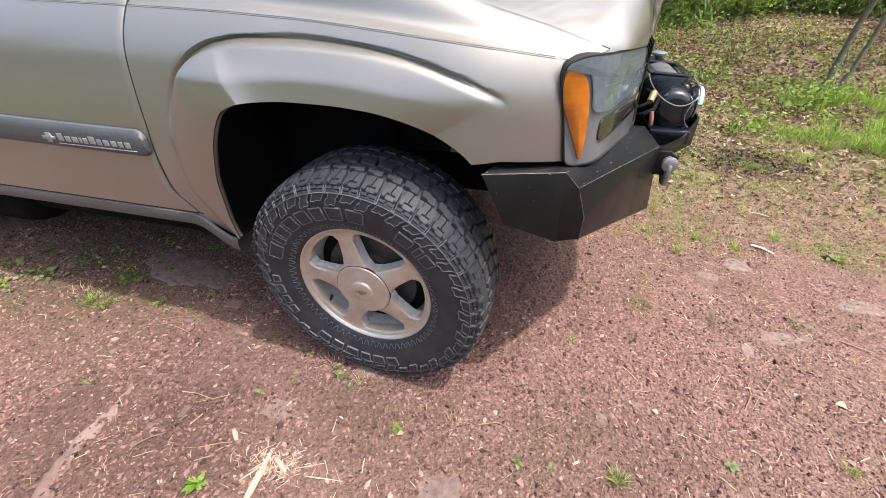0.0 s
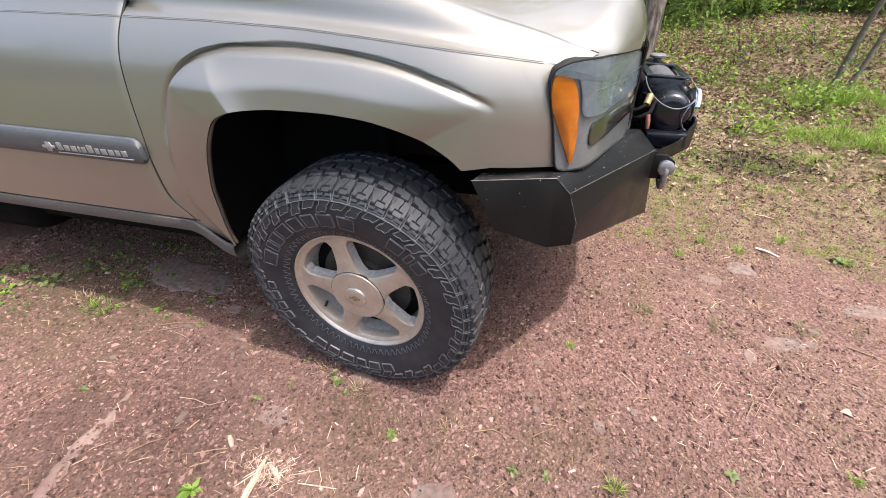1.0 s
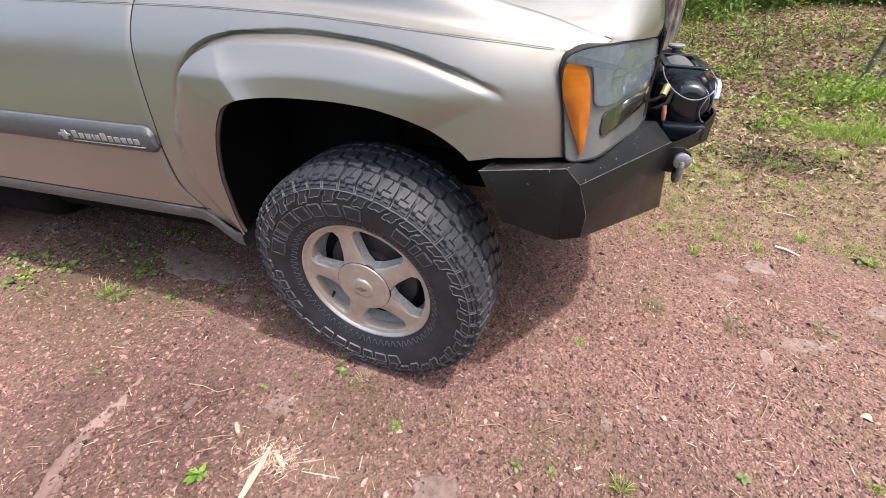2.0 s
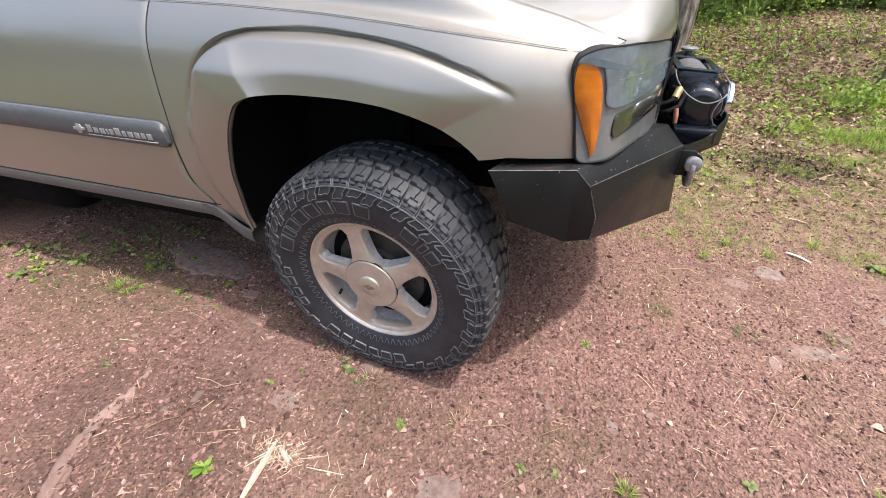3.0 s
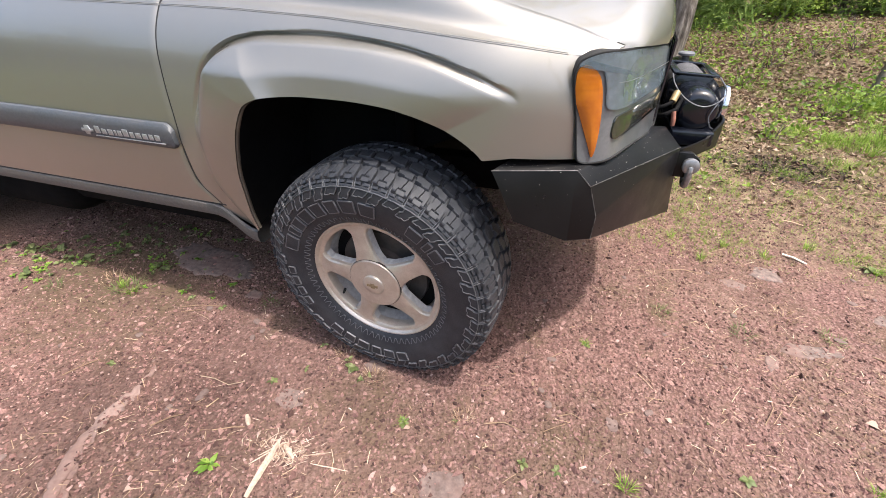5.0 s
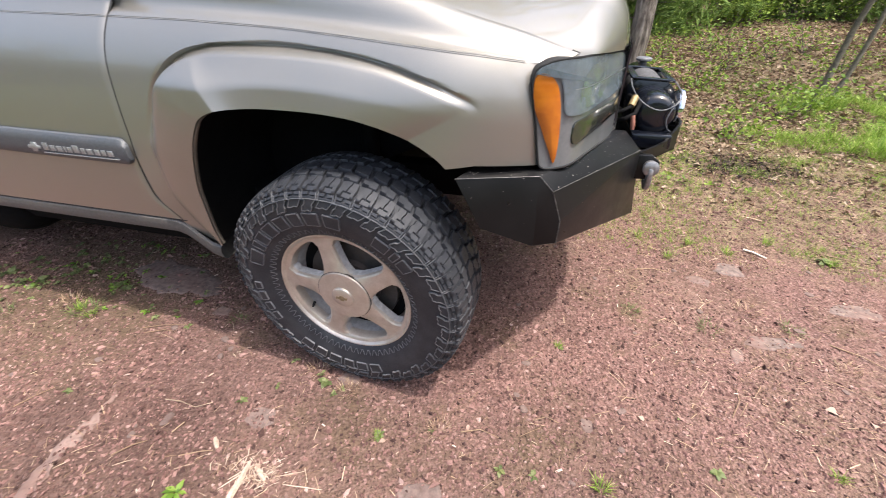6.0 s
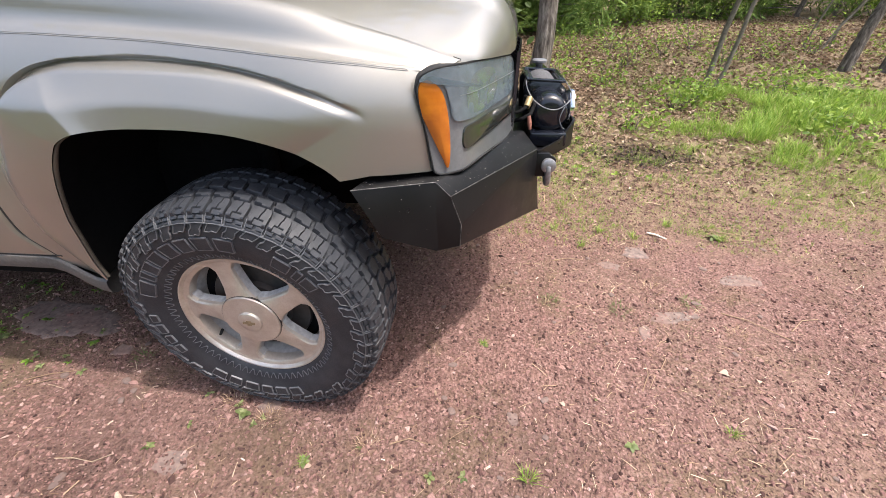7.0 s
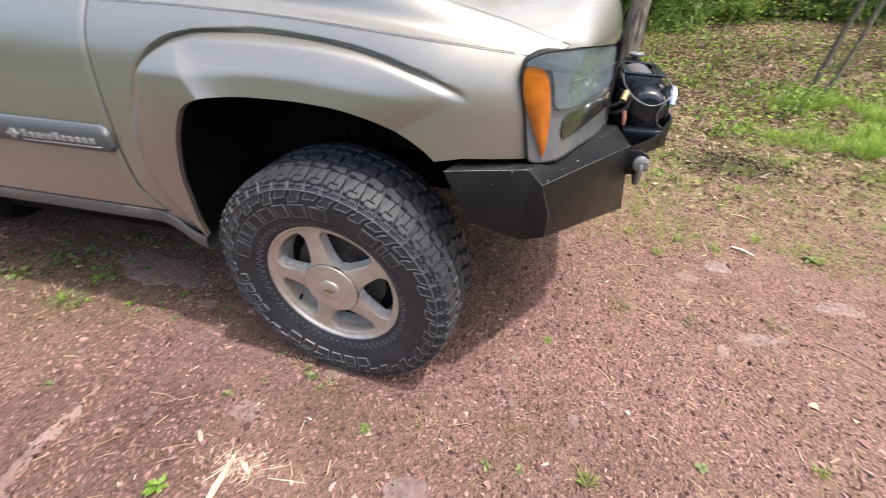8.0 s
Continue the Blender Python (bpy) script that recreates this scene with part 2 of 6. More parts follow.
BOWL = mat_plain("lamp_interior", (0.34, 0.38, 0.41), 0.25, metal=0.55, grain=40, vary=0.25, bump=0)
BEZEL = mat_plain("lamp_bezel_grey", (0.108, 0.116, 0.120), 0.34, grain=120, vary=0.12, bump=0.03, coat=0.8)
SMOKE = mat_plain("smoked_lens", (0.02, 0.022, 0.018), 0.15, grain=60, vary=0.1, bump=0, coat=0.5)
GLOSS_BLACK = mat_plain("gloss_black", (0.005, 0.006, 0.010), 0.24, grain=90, vary=0.2, bump=0.03, coat=0.5, dusty=((0.016, 0.017, 0.021), 0.25), spec=0.35)
SEAM = mat_plain("seam_black", (0.008, 0.008, 0.008), 0.8, grain=60, bump=0)
STRIPE = mat_plain("pinstripe_grey", (0.23, 0.22, 0.205), 0.4, grain=60, bump=0)
BADGE = mat_plain("badge_silver", (0.36, 0.37, 0.38), 0.35, metal=0.6, grain=90, bump=0.05)
EMBLEM = mat_plain("dull_gold", (0.30, 0.235, 0.14), 0.45, metal=0.5, grain=90, bump=0.05)
BRASS = mat_plain("brass_fitting", (0.25, 0.19, 0.095), 0.5, metal=0.5, grain=90, bump=0.05)
RED_RUBBER = mat_plain("red_boot", (0.24, 0.10, 0.07), 0.5, grain=90)
WINDOW = mat_plain("tinted_glass", (0.01, 0.012, 0.012), 0.05, grain=20, vary=0.1, bump=0, coat=0.5)
ROPE = mat_plain("winch_rope", (0.085, 0.085, 0.09), 0.7, grain=180, vary=0.4)
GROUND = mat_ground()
GRAVEL = mat_islands("gravel", [(0.0, (0.050, 0.028, 0.024)), (0.25, (0.13, 0.070, 0.060)), (0.55, (0.245, 0.138, 0.118)), (0.93, (0.345, 0.208, 0.180)), (1.0, (0.44, 0.31, 0.27))], 0.9, 300)
ROCK = mat_plain("flat_rock", (0.150, 0.112, 0.098), 0.9, grain=45, vary=0.45, dusty=((0.20, 0.115, 0.093), 0.6), bump=0.6, spec=0.25)
ROOT = mat_plain("dusty_root", (0.195, 0.132, 0.112), 0.9, grain=38, vary=0.35, dusty=((0.17, 0.10, 0.082), 0.8), bump=0.5)
STRAW = mat_islands("straw", [(0.0, (0.16, 0.095, 0.06)), (0.4, (0.30, 0.20, 0.13)), (0.75, (0.46, 0.33, 0.22)), (1.0, (0.62, 0.50, 0.37))], 0.8, 200, sheer=0.1)
LITTER = mat_islands("leaf_litter", [(0.0, (0.10, 0.062, 0.040)), (0.35, (0.20, 0.130, 0.083)), (0.7, (0.32, 0.226, 0.150)), (1.0, (0.50, 0.395, 0.295))], 0.75, 60, sheer=0.15)
DARK_LITTER = mat_islands("damp_litter", [(0.0, (0.02, 0.014, 0.01)), (0.5, (0.05, 0.033, 0.022)), (1.0, (0.13, 0.085, 0.055))], 0.7, 60)
GRASS = mat_islands("grass", [(0.0, (0.12, 0.22, 0.03)), (0.4, (0.22, 0.36, 0.05)), (0.8, (0.33, 0.45, 0.08)), (1.0, (0.48, 0.49, 0.18))], 0.6, 90, 0.3, sheer=0.4)
LEAF = mat_islands("leaf_green", [(0.0, (0.10, 0.18, 0.025)), (0.5, (0.21, 0.33, 0.045)), (1.0, (0.36, 0.46, 0.09))], 0.5, 70, 0.4, sheer=0.5)
WEED = mat_islands("weed_green", [(0.0, (0.085, 0.112, 0.035)), (0.5, (0.155, 0.19, 0.065)), (1.0, (0.28, 0.30, 0.125))], 0.55, 120, 0.4, sheer=0.3, whole=True)
FRESH = mat_islands("fresh_weed_green", [(0.0, (0.10, 0.20, 0.025)), (0.5, (0.20, 0.34, 0.045)), (1.0, (0.33, 0.46, 0.09))], 0.5, 70, 0.4, sheer=0.4, whole=True)
SHADED_BUSH_LEAF = mat_islands("shaded_shrub_leaf", [(0.0, (0.06, 0.11, 0.018)), (0.5, (0.13, 0.21, 0.035)), (1.0, (0.25, 0.33, 0.07))], 0.5, 70, 0.4, sheer=0.45)
PALE_WOOD = mat_plain("bleached_wood", (0.58, 0.50, 0.41), 0.8, grain=80, vary=0.25, bump=0.2)
DRY_LEAF = mat_plain("dry_leaf", (0.33, 0.225, 0.175), 0.8, grain=60, vary=0.3, bump=0.2)
WOODS_LEAF = mat_islands("woods_leaf", [(0.0, (0.035, 0.06, 0.012)), (0.5, (0.065, 0.11, 0.022)), (1.0, (0.11, 0.16, 0.04))], 0.5, 70, 0.4, sheer=0.4)
NEEDLE = mat_islands("pine_needles", [(0.0, (0.08, 0.145, 0.03)), (0.5, (0.15, 0.245, 0.05)), (1.0, (0.26, 0.35, 0.09))], 0.6, 90, 0.3, sheer=0.4)
WOOD = mat_islands("fresh_splinter", [(0.0, (0.30, 0.20, 0.14)), (0.5, (0.47, 0.35, 0.27)), (1.0, (0.64, 0.53, 0.44))], 0.75, 150)
BARK = mat_bark()
YOUNG_BARK = mat_plain("young_bark", (0.135, 0.12, 0.088), 0.8, grain=30, vary=0.4, bump=0.3)
EDGE_LINE = mat_plain("pale_bumper_edge", (0.06, 0.058, 0.056), 0.35, grain=70, vary=0.9, bump=0.1)


# ---- mesh helpers ----
def mesh_of(name, verts, faces, mat, sharp=None):
    me = bpy.data.meshes.new(name)
    me.from_pydata([tuple(v) for v in verts], [], [tuple(f) for f in faces])
    me.materials.append(mat)
    me.polygons.foreach_set("use_smooth", [sharp is not None] * len(me.polygons))
    if sharp is not None:
        me.set_sharp_from_angle(angle=radians(sharp))
    me.update()
    return me


def mesh_fast(name, verts, faces, mat, smooth=False):
    """A large mesh from arrays: faces all have the same number of corners."""
    me = bpy.data.meshes.new(name)
    verts, faces = np.asarray(verts, np.float32), np.asarray(faces, np.int32)
    k = faces.shape[1]
    me.vertices.add(len(verts))
    me.vertices.foreach_set("co", verts.ravel())
    me.loops.add(faces.size)
    me.loops.foreach_set("vertex_index", faces.ravel())
    me.polygons.add(len(faces))
    me.polygons.foreach_set("loop_start", np.arange(0, faces.size, k, dtype=np.int32))
    me.polygons.foreach_set("use_smooth", np.full(len(faces), smooth))
    me.materials.append(mat)
    me.update(calc_edges=True)
    me.validate()
    return me


def mesh_bm(name, bm, mat, sharp=None):
    me = bpy.data.meshes.new(name)
    bm.to_mesh(me)
    bm.free()
    me.materials.append(mat)
    me.polygons.foreach_set("use_smooth", [sharp is not None] * len(me.polygons))
    if sharp is not None:
        me.set_sharp_from_angle(angle=radians(sharp))
    return me


def part(name, me, parent, label="", at=None):
    ob = new(name, me)
    ob.parent = parent
    if at is not None:
        ob.matrix_basis = at
    return tagged(ob, label)


def thing(name, label, category, at=None, group="", kind=""):
    ob = new(name)
    ob.empty_display_size = 0.1
    if at is not None:
        ob.matrix_basis = at
    return tagged(ob, label, category, group, kind)


def sheet(nu, nv, fn, close_u=False):
    """Verts and quads of a surface fn(i, j) with nu by nv points."""
    verts = [fn(i, j) for i in range(nu) for j in range(nv)]
    faces = []
    for i in range(nu if close_u else nu - 1):
        k = (i + 1) % nu
        for j in range(nv - 1):
            faces.append((i * nv + j, k * nv + j, k * nv + j + 1, i * nv + j + 1))
    return verts, faces


def lathe(profile, n):
    """A profile of (radius, y) turned round the y axis."""
    return sheet(n, len(profile), lambda i, j: (profile[j][0] * math.cos(2 * math.pi * i / n), profile[j][1], profile[j][0] * math.sin(2 * math.pi * i / n)), True)


def merge(*pieces):
    verts, faces = [], []
    for v, f in pieces:
        k = len(verts)
        verts += list(v)
        faces += [tuple(i + k for i in q) for q in f]
    return verts, faces


def block(c, s, bevel=0.0, turn=None, seg=2):
    """A bmesh box of centre c and size s with rounded edges."""
    bm = bmesh.new()
    bmesh.ops.create_cube(bm, size=1)
    bmesh.ops.scale(bm, vec=s, verts=bm.verts)
    if bevel:
        bmesh.ops.bevel(bm, geom=bm.edges[:], offset=bevel, segments=seg, affect="EDGES", profile=0.5)
    if turn is not None:
        bmesh.ops.transform(bm, matrix=turn, verts=bm.verts)
    bmesh.ops.translate(bm, vec=c, verts=bm.verts)
    return bm


def plate(outline, thick, bevel=0.0):
    """A plate: a 3D outline, thickened along the vector thick."""
    bm = bmesh.new()
    a = [bm.verts.new(p) for p in outline]
    b = [bm.verts.new(Vector(p) + Vector(thick)) for p in outline]
    n = len(a)
    bm.faces.new(a)
    bm.faces.new(b[::-1])
    for i in range(n):
        bm.faces.new((a[(i + 1) % n], a[i], b[i], b[(i + 1) % n]))
    bmesh.ops.recalc_face_normals(bm, faces=bm.faces)
    if bevel:
        bmesh.ops.bevel(bm, geom=bm.edges[:], offset=bevel, segments=2, affect="EDGES", profile=0.5)
    return bm


def tube(points, radii, n=8, caps=True):
    """A tube along points; radii one number or one a point."""
    pts = [Vector(p) for p in points]
    if isinstance(radii, (int, float)):
        radii = [radii] * len(pts)
    verts, faces = [], []
    side = None
    for i, p in enumerate(pts):
        d = (pts[min(i + 1, len(pts) - 1)] - pts[max(i - 1, 0)]).normalized()
        if side is None:
            side = d.orthogonal().normalized()
        side = (side - d * side.dot(d)).normalized()
        up = d.cross(side)
        for k in range(n):
            a = 2 * math.pi * k / n
            verts.append(p + radii[i] * (math.cos(a) * side + math.sin(a) * up))
    for i in range(len(pts) - 1):
        for k in range(n):
            q = (k + 1) % n
            faces.append((i * n + k, i * n + q, (i + 1) * n + q, (i + 1) * n + k))
    if caps:
        faces.append(tuple(range(n))[::-1])
        faces.append(tuple((len(pts) - 1) * n + k for k in range(n)))
    return verts, faces


def spline(knots, t):
    """A smooth curve through knots (rows of numbers) that never overshoots; t from 0 to len - 1."""
    k = np.asarray(knots, float)
    d = np.diff(k, axis=0)
    m = np.zeros_like(k)
    a, b = d[:-1], d[1:]
    with np.errstate(divide="ignore", invalid="ignore"):
        h = 2 * a * b / (a + b)
    m[1:-1] = np.where(a * b > 0, np.nan_to_num(h), 0)
    m[0], m[-1] = d[0], d[-1]
    i = min(int(t), len(k) - 2)
    u = t - i
    return (2 * u**3 - 3 * u**2 + 1) * k[i] + (u**3 - 2 * u**2 + u) * m[i] + (3 * u**2 - 2 * u**3) * k[i + 1] + (u**3 - u**2) * m[i + 1]


def sstep(x):
    x = min(1.0, max(0.0, x))
    return x * x * (3 - 2 * x)


def mirrored(me, name, middle):
    """A copy of a mesh mirrored in the plane y = middle."""
    other = me.copy()
    other.name = name
    co = np.empty(len(other.vertices) * 3, np.float32)
    other.vertices.foreach_get("co", co)
    co[1::3] = 2 * middle - co[1::3]
    other.vertices.foreach_set("co", co)
    other.flip_normals()
    return other


# ---- the car ----
MID = 0.93  # the car's centre line
car = thing("car", "champagne metallic off-road vehicle with black steel bumper, parked on dirt", "car")


def both(name, me, parent, label=""):
    """A part on the near side and its twin on the far side."""
    one = part(name, me, parent, label)
    part(name, mirrored(me, name, MID), parent, label)
    return one


def stripe_z(x):
    return float(np.interp(x, [-2.0, -0.62, -0.4, -0.12, 0.06, 0.23, 0.38, 0.48, 0.57], [1.157, 1.128, 1.122, 1.108, 1.095, 1.082, 1.067, 1.052, 1.032]))


def skin(x, z):
    """The y of the plain body side."""
    u = max(0.0, z - (stripe_z(x) - 0.14)) / 0.14
    y = 0.058 + 0.0350 * (u**2.2 if u < 1 else 1 + 2.2 * (u - 1)) + 0.35 * max(0.0, 0.70 - z) ** 2
    y += 0.24 * max(0.0, z - 0.74) ** 2 * (1 - sstep((x - 0.1) / 0.35))
    y -= 0.051 * sstep((x + 0.20) / 0.56)
    return y + 0.093 * max(0.0, (x - 0.05) / 0.48) ** 2.6


# arch edge, flare crease and outer edge of the fender, as (x, z), station by station from the sill over the wheel to the bumper
ARCH = [(-.434, .480), (-.447, .557), (-.444, .663), (-.422, .754), (-.386, .838), (-.338, .902), (-.31, .917), (-.28, .927), (-.24, .932),
        (-.16, .936), (-.05, .935), (.063, .928), (.135, .914), (.193, .896), (.231, .879), (.268, .858), (.296, .837), (.316, .817)]
CREASE = [(-0.466, 0.47), (-0.552, 0.56), (-0.594, 0.66), (-0.598, 0.778), (-0.562, 0.877), (-0.498, 0.985), (-0.437, 1.034), (-0.37, 1.058), (-0.30, 1.068), (-0.15, 1.069), (-0.006, 1.063), (0.13, 1.047), (0.236, 1.022), (0.325, 0.990), (0.384, 0.958), (0.40, 0.91), (0.39, 0.865), (0.385, 0.826)]
OUTER = [(-0.49, 0.455), (-0.6, 0.532), (-0.661, 0.65), (-0.668, 0.79), (-0.661, 0.918), (-0.659, 1.016), (-0.655, 1.087), (-0.648, 1.129), (-0.42, 1.123), (-0.153, 1.11), (0.031, 1.097), (0.176, 1.085), (0.301, 1.075), (0.421, 1.062), (0.509, 1.043), (0.512, 0.961), (0.524, 0.88), (0.538, 0.82)]
LIP_Y = -0.012


def tuck(s):
    """How deep the upper panel rolls in at the crease."""
    return 0.0150 * sstep((s - 3.2) / 2.2) * (1 - sstep((s - 12.0) / 2.3))


ARCH_RUN = [0.0]  # length along the arch at each station
for p, q in zip(ARCH, ARCH[1:]):
    ARCH_RUN.append(ARCH_RUN[-1] + math.dist(p, q))


def lip_y(s):
    """The arch edge stands further out as it climbs from the sill."""
    return LIP_Y + 0.045 * (1 - sstep(float(np.interp(s, range(len(ARCH)), ARCH_RUN)) / 0.66))


FLARE = skin(*ARCH[7]) - lip_y(7)


def ramp_to(v, top):
    """An even slope up to v = top, then nearly level up to 1, the bend between them slightly rounded."""
    r = 0.12 * top
    a, b = 0.88 / top, 0.12 / (1 - top)
    if v < top - r:
        return a * v
    if v > top + r:
        return 0.88 + b * (v - top)
    return a * v + (b - a) * (v - top + r) ** 2 / (4 * r)


def fender_point(s, v):
    """v: -1 at the outer edge, 0 at the crease, 1 at the arch."""
    c = spline(CREASE, s)
    if v <= 0:
        b = spline(OUTER, s)
        x, z = c + (b - c) * -v
        d = math.hypot(*((b - c) * v))
        return (x, skin(x, z) + tuck(s) * sstep(1 - d / 0.012), z)
    a = spline(ARCH, s)
    x, z = c + (a - c) * v
    yc = skin(*c)
    roll = tuck(s) * (1 - sstep(v / 0.14))
    lip = lip_y(s)
    if s > 7:
        # the flare dies out towards the bumper
        lip = skin(*a) - FLARE * max(0.0, 1 - (s - 7) / 6.8) ** 1.1
    # a stepped shoulder over the wheel that softens towards both ends
    soft = max(1 - sstep((s - 2.5) / 3.5), sstep((s - 10) / 4))
    top = 0.60 - 0.30 * sstep((s - 11) / 3.2)
    share = 0.36 * (1 - sstep((s - 9) / 3.6)) * sstep((s - 3) / 3)
    rise = (1 - soft) * ramp_to(v, top) + soft * sstep(v / 0.9)
    g = share * sstep(v / (0.13 + 0.2 * soft)) + (1 - share) * rise
    front = skin(x, z) + (lip - skin(*a)) * (share * sstep(v / 0.3) + (1 - share) * ramp_to(v, top))
    y = yc + (lip - yc) * g + (front - yc - (lip - yc) * g) * sstep((s - 9) / 4)
    if s < 9:
        # behind the wheel the flare turns upright, and only its top leans in
        over = z - 0.985
        over = 0.0 if over < -0.015 else ((over + 0.015) ** 2 / 0.06 if over < 0.015 else over)
        flat = lip + 0.82 * over + 0.15 * max(0.0, z - a[1]) * sstep((s - 3) / 3)
        low = 1 - sstep((s - 3.2) / 3.4)
        quick = (1 - 0.66 * low) * sstep((s - 0.6) / 2.6)
        turn = quick * sstep(v / (0.14 + 0.16 * low)) + (1 - quick) * (1 - (1 - v) ** 2.2)
        y += (yc + (flat - yc) * turn - y) * (1 - sstep((s - 6.8) / 2.2))
    return (x, roll + y, z)


def fender():
    n = 170
    v, f = sheet(n, len(FV) + 3, lambda i, j: edge(i * 17 / (n - 1), j))
    return mesh_of("fender", v, f, PAINT, 42)


FV = [-1, -.9, -.8, -.7, -.6, -.52, -.45, -.38, -.32, -.27, -.22, -.17, -.13, -.09, -.05, -.02, 0, .015, .03, .045, .06, .075, .09, .11, .13, .18, .25, .33, .42, .50, .53, .56, .58, .60, .62, .64, .67, .70, .76, .82, .9, .96, 1]


def edge(s, j):
    """The fender's rows, and the lip rolled inwards behind the arch."""
    if j < len(FV):
        return fender_point(s, FV[j])
    k = j - len(FV)
    x, y, z = fender_point(s, 1)
    c = Vector((x, z)) - Vector((-0.06, 0.5))
    c = c.normalized() * (0.003, 0.006, 0.010)[k]
    return (x + c.x, y + (0.004, 0.010, 0.014)[k], z + c.y)


both("fender", fender(), car, "champagne metallic fender with a flared arch")

# the strip above the stripe, up to the ridge beside the bonnet
RIDGE = [(-.654, .215, 1.24), (-.40, .20, 1.225), (-.14, .20, 1.205), (.06, .195, 1.190), (.22, .19, 1.165), (.34, .182, 1.131), (.48, .175, 1.094), (.592, .163, 1.062)]
LOWER = [(-0.648, 1.129), (-0.42, 1.123), (-0.153, 1.11), (0.031, 1.097), (0.176, 1.085), (0.301, 1.075), (0.421, 1.062), (0.509, 1.043)]


def shoulder_point(s, v):
    x, z = spline(LOWER, s)
    a = Vector((x, skin(x, z), z))
    b = Vector(spline(RIDGE, s))
    p = a.lerp(b, v)
    # a shallow hollow between the shoulder and the ridge
    h = (b - a)
    out = Vector((0, -h.z, h.y)).normalized()
    hollow = -0.012 * math.sin(math.pi * min(1, v / 0.62)) ** 2 if 0 < v < 0.62 else 0
    crown = 0.012 * math.sin(math.pi * (v - 0.45) / 0.75) ** 2 if v > 0.45 else 0
    fade = 1 - 0.7 * sstep((s - 5.6) / 1.4)
    p.x += 0.012 * math.sin(math.pi * v) * sstep((s - 5.8) / 1.2)
    return p + out * (hollow + crown) * fade


v, f = sheet(60, 17, lambda i, j: shoulder_point(i * 7 / 59, j / 16))
both("fender_top", mesh_of("fender_top", v, [q[::-1] for q in f], PAINT, 50), car)

# twin pinstripe along the fender and the door
for k, (dz, r) in enumerate(((0.0, 0.0007), (0.0030, 0.0005))):
    pts = []
    for i in range(70):
        x = -1.9 + (0.478 + 1.9) * i / 69
        z = stripe_z(x) - 0.003 + dz
        pts.append((x, skin(x, z) - 0.0009, z))
    part("pinstripe", mesh_of("pinstripe", *tube(pts, r, 6), STRIPE, 60), car, "thin grey pinstripe")


# bonnet
def lamp_top(y):
    """The front edge of the bonnet, as x and z, over the lamps and the grille."""
    y = min(y, 2 * MID - y)
    return (float(np.interp(y, [.16, .2, .245, .32, .40, .488, .6, .93], [.590, .613, .638, .668, .695, .722, .745, .775])),
            float(np.interp(y, [.16, .245, .488, .93], [1.064, 1.056, 1.034, 1.03])))


def ridge_y(x):
    return float(np.interp(x, [-.654, -.40, -.14, .06, .22, .34, .47, .569], [.215, .20, .20, .195, .19, .182, .175, .163]))


def bonnet_z(x, y):
    d = min(y, 2 * MID - y)
    zr = float(np.interp(x, [-.62, -.40, -.14, .06, .22, .34, .47, .569, .8], [1.235, 1.225, 1.205, 1.19, 1.165, 1.131, 1.094, 1.062, 1.03]))
    zc = 1.185 + 0.085 * (0.676 - x) if x > 0 else 1.242 + 0.03 * -x
    ry = ridge_y(x)
    zr += 0.0085 - 0.005 * sstep((x - 0.42) / 0.12)
    if d < ry:
        return zr - 0.004 - 0.45 * (ry - d)
    v = min(1.0, max(0.0, (d - ry) / 0.42))
    bulge = 0.012 * sstep((d - 0.45) / 0.06)
    return zr - 0.004 + (zc - zr) * (1 - (1 - v) ** (2.0 - 0.55 * sstep((x - 0.15) / 0.3))) + bulge


def bonnet():
    ys = [0.165 + (2 * MID - 0.33) * k / 80 for k in range(81)]
    n = 64

    def fn(i, j):
        y = ys[j]
        xf, zf = lamp_top(y)
        u = i / (n - 1)
        x = -0.62 + (xf + 0.62) * (1 - (1 - u) ** 1.9)
        edge_y = ridge_y(x) - 0.004 - 0.02 * sstep((x - 0.25) / 0.1)
        y = edge_y + (2 * MID - 2 * edge_y) * (y - 0.165) / (2 * MID - 0.33)
        d = xf - x
        top = bonnet_z(x, y)
        r = 0.105
        if d < r:
            plain = top + (zf - bonnet_z(xf, max(y, ridge_y(xf)))) * (1 - d / r) ** 2
            near = sstep((min(y, 2 * MID - y) - ridge_y(x)) / 0.12)
            top = zf + max(0.0, bonnet_z(xf - r * (1 - 0.0), y) - zf + (bonnet_z(x, y) - bonnet_z(xf - r, y)) * 0.5) * math.sqrt(max(0.0, 1 - (1 - d / r) ** 2))
            top = plain + (top - plain) * near
        return (x, y, top)

    v, f = sheet(n, len(ys), fn)
    back = len(v)
    # a turned-in edge under the nose
    for y in ys:
        xf, zf = lamp_top(y)
        v.append((xf - 0.03, y, zf - 0.006))
    last = (n - 1) * len(ys)
    f += [(last + k, back + k, back + k + 1, last + k + 1) for k in range(len(ys) - 1)]
    return mesh_of("bonnet", v, f, PAINT, 40)


part("bonnet", bonnet(), car, "champagne metallic bonnet")
v, f = tube([shoulder_point(7 - 0.16 * k / 5, 1) + Vector((0, 0.002, 0.0)) for k in range(6)], 0.002, 6)
both("bonnet_gap", mesh_of("bonnet_gap", v, f, SEAM, 60), car)

# front door, with its gap to the fender
DOOR_EDGE = [(-0.6, 0.537), (-0.668, 0.66), (-0.675, 0.79), (-0.668, 0.918), (-0.666, 1.016), (-0.662, 1.087), (-0.655, 1.129), (-0.646, 1.2)]


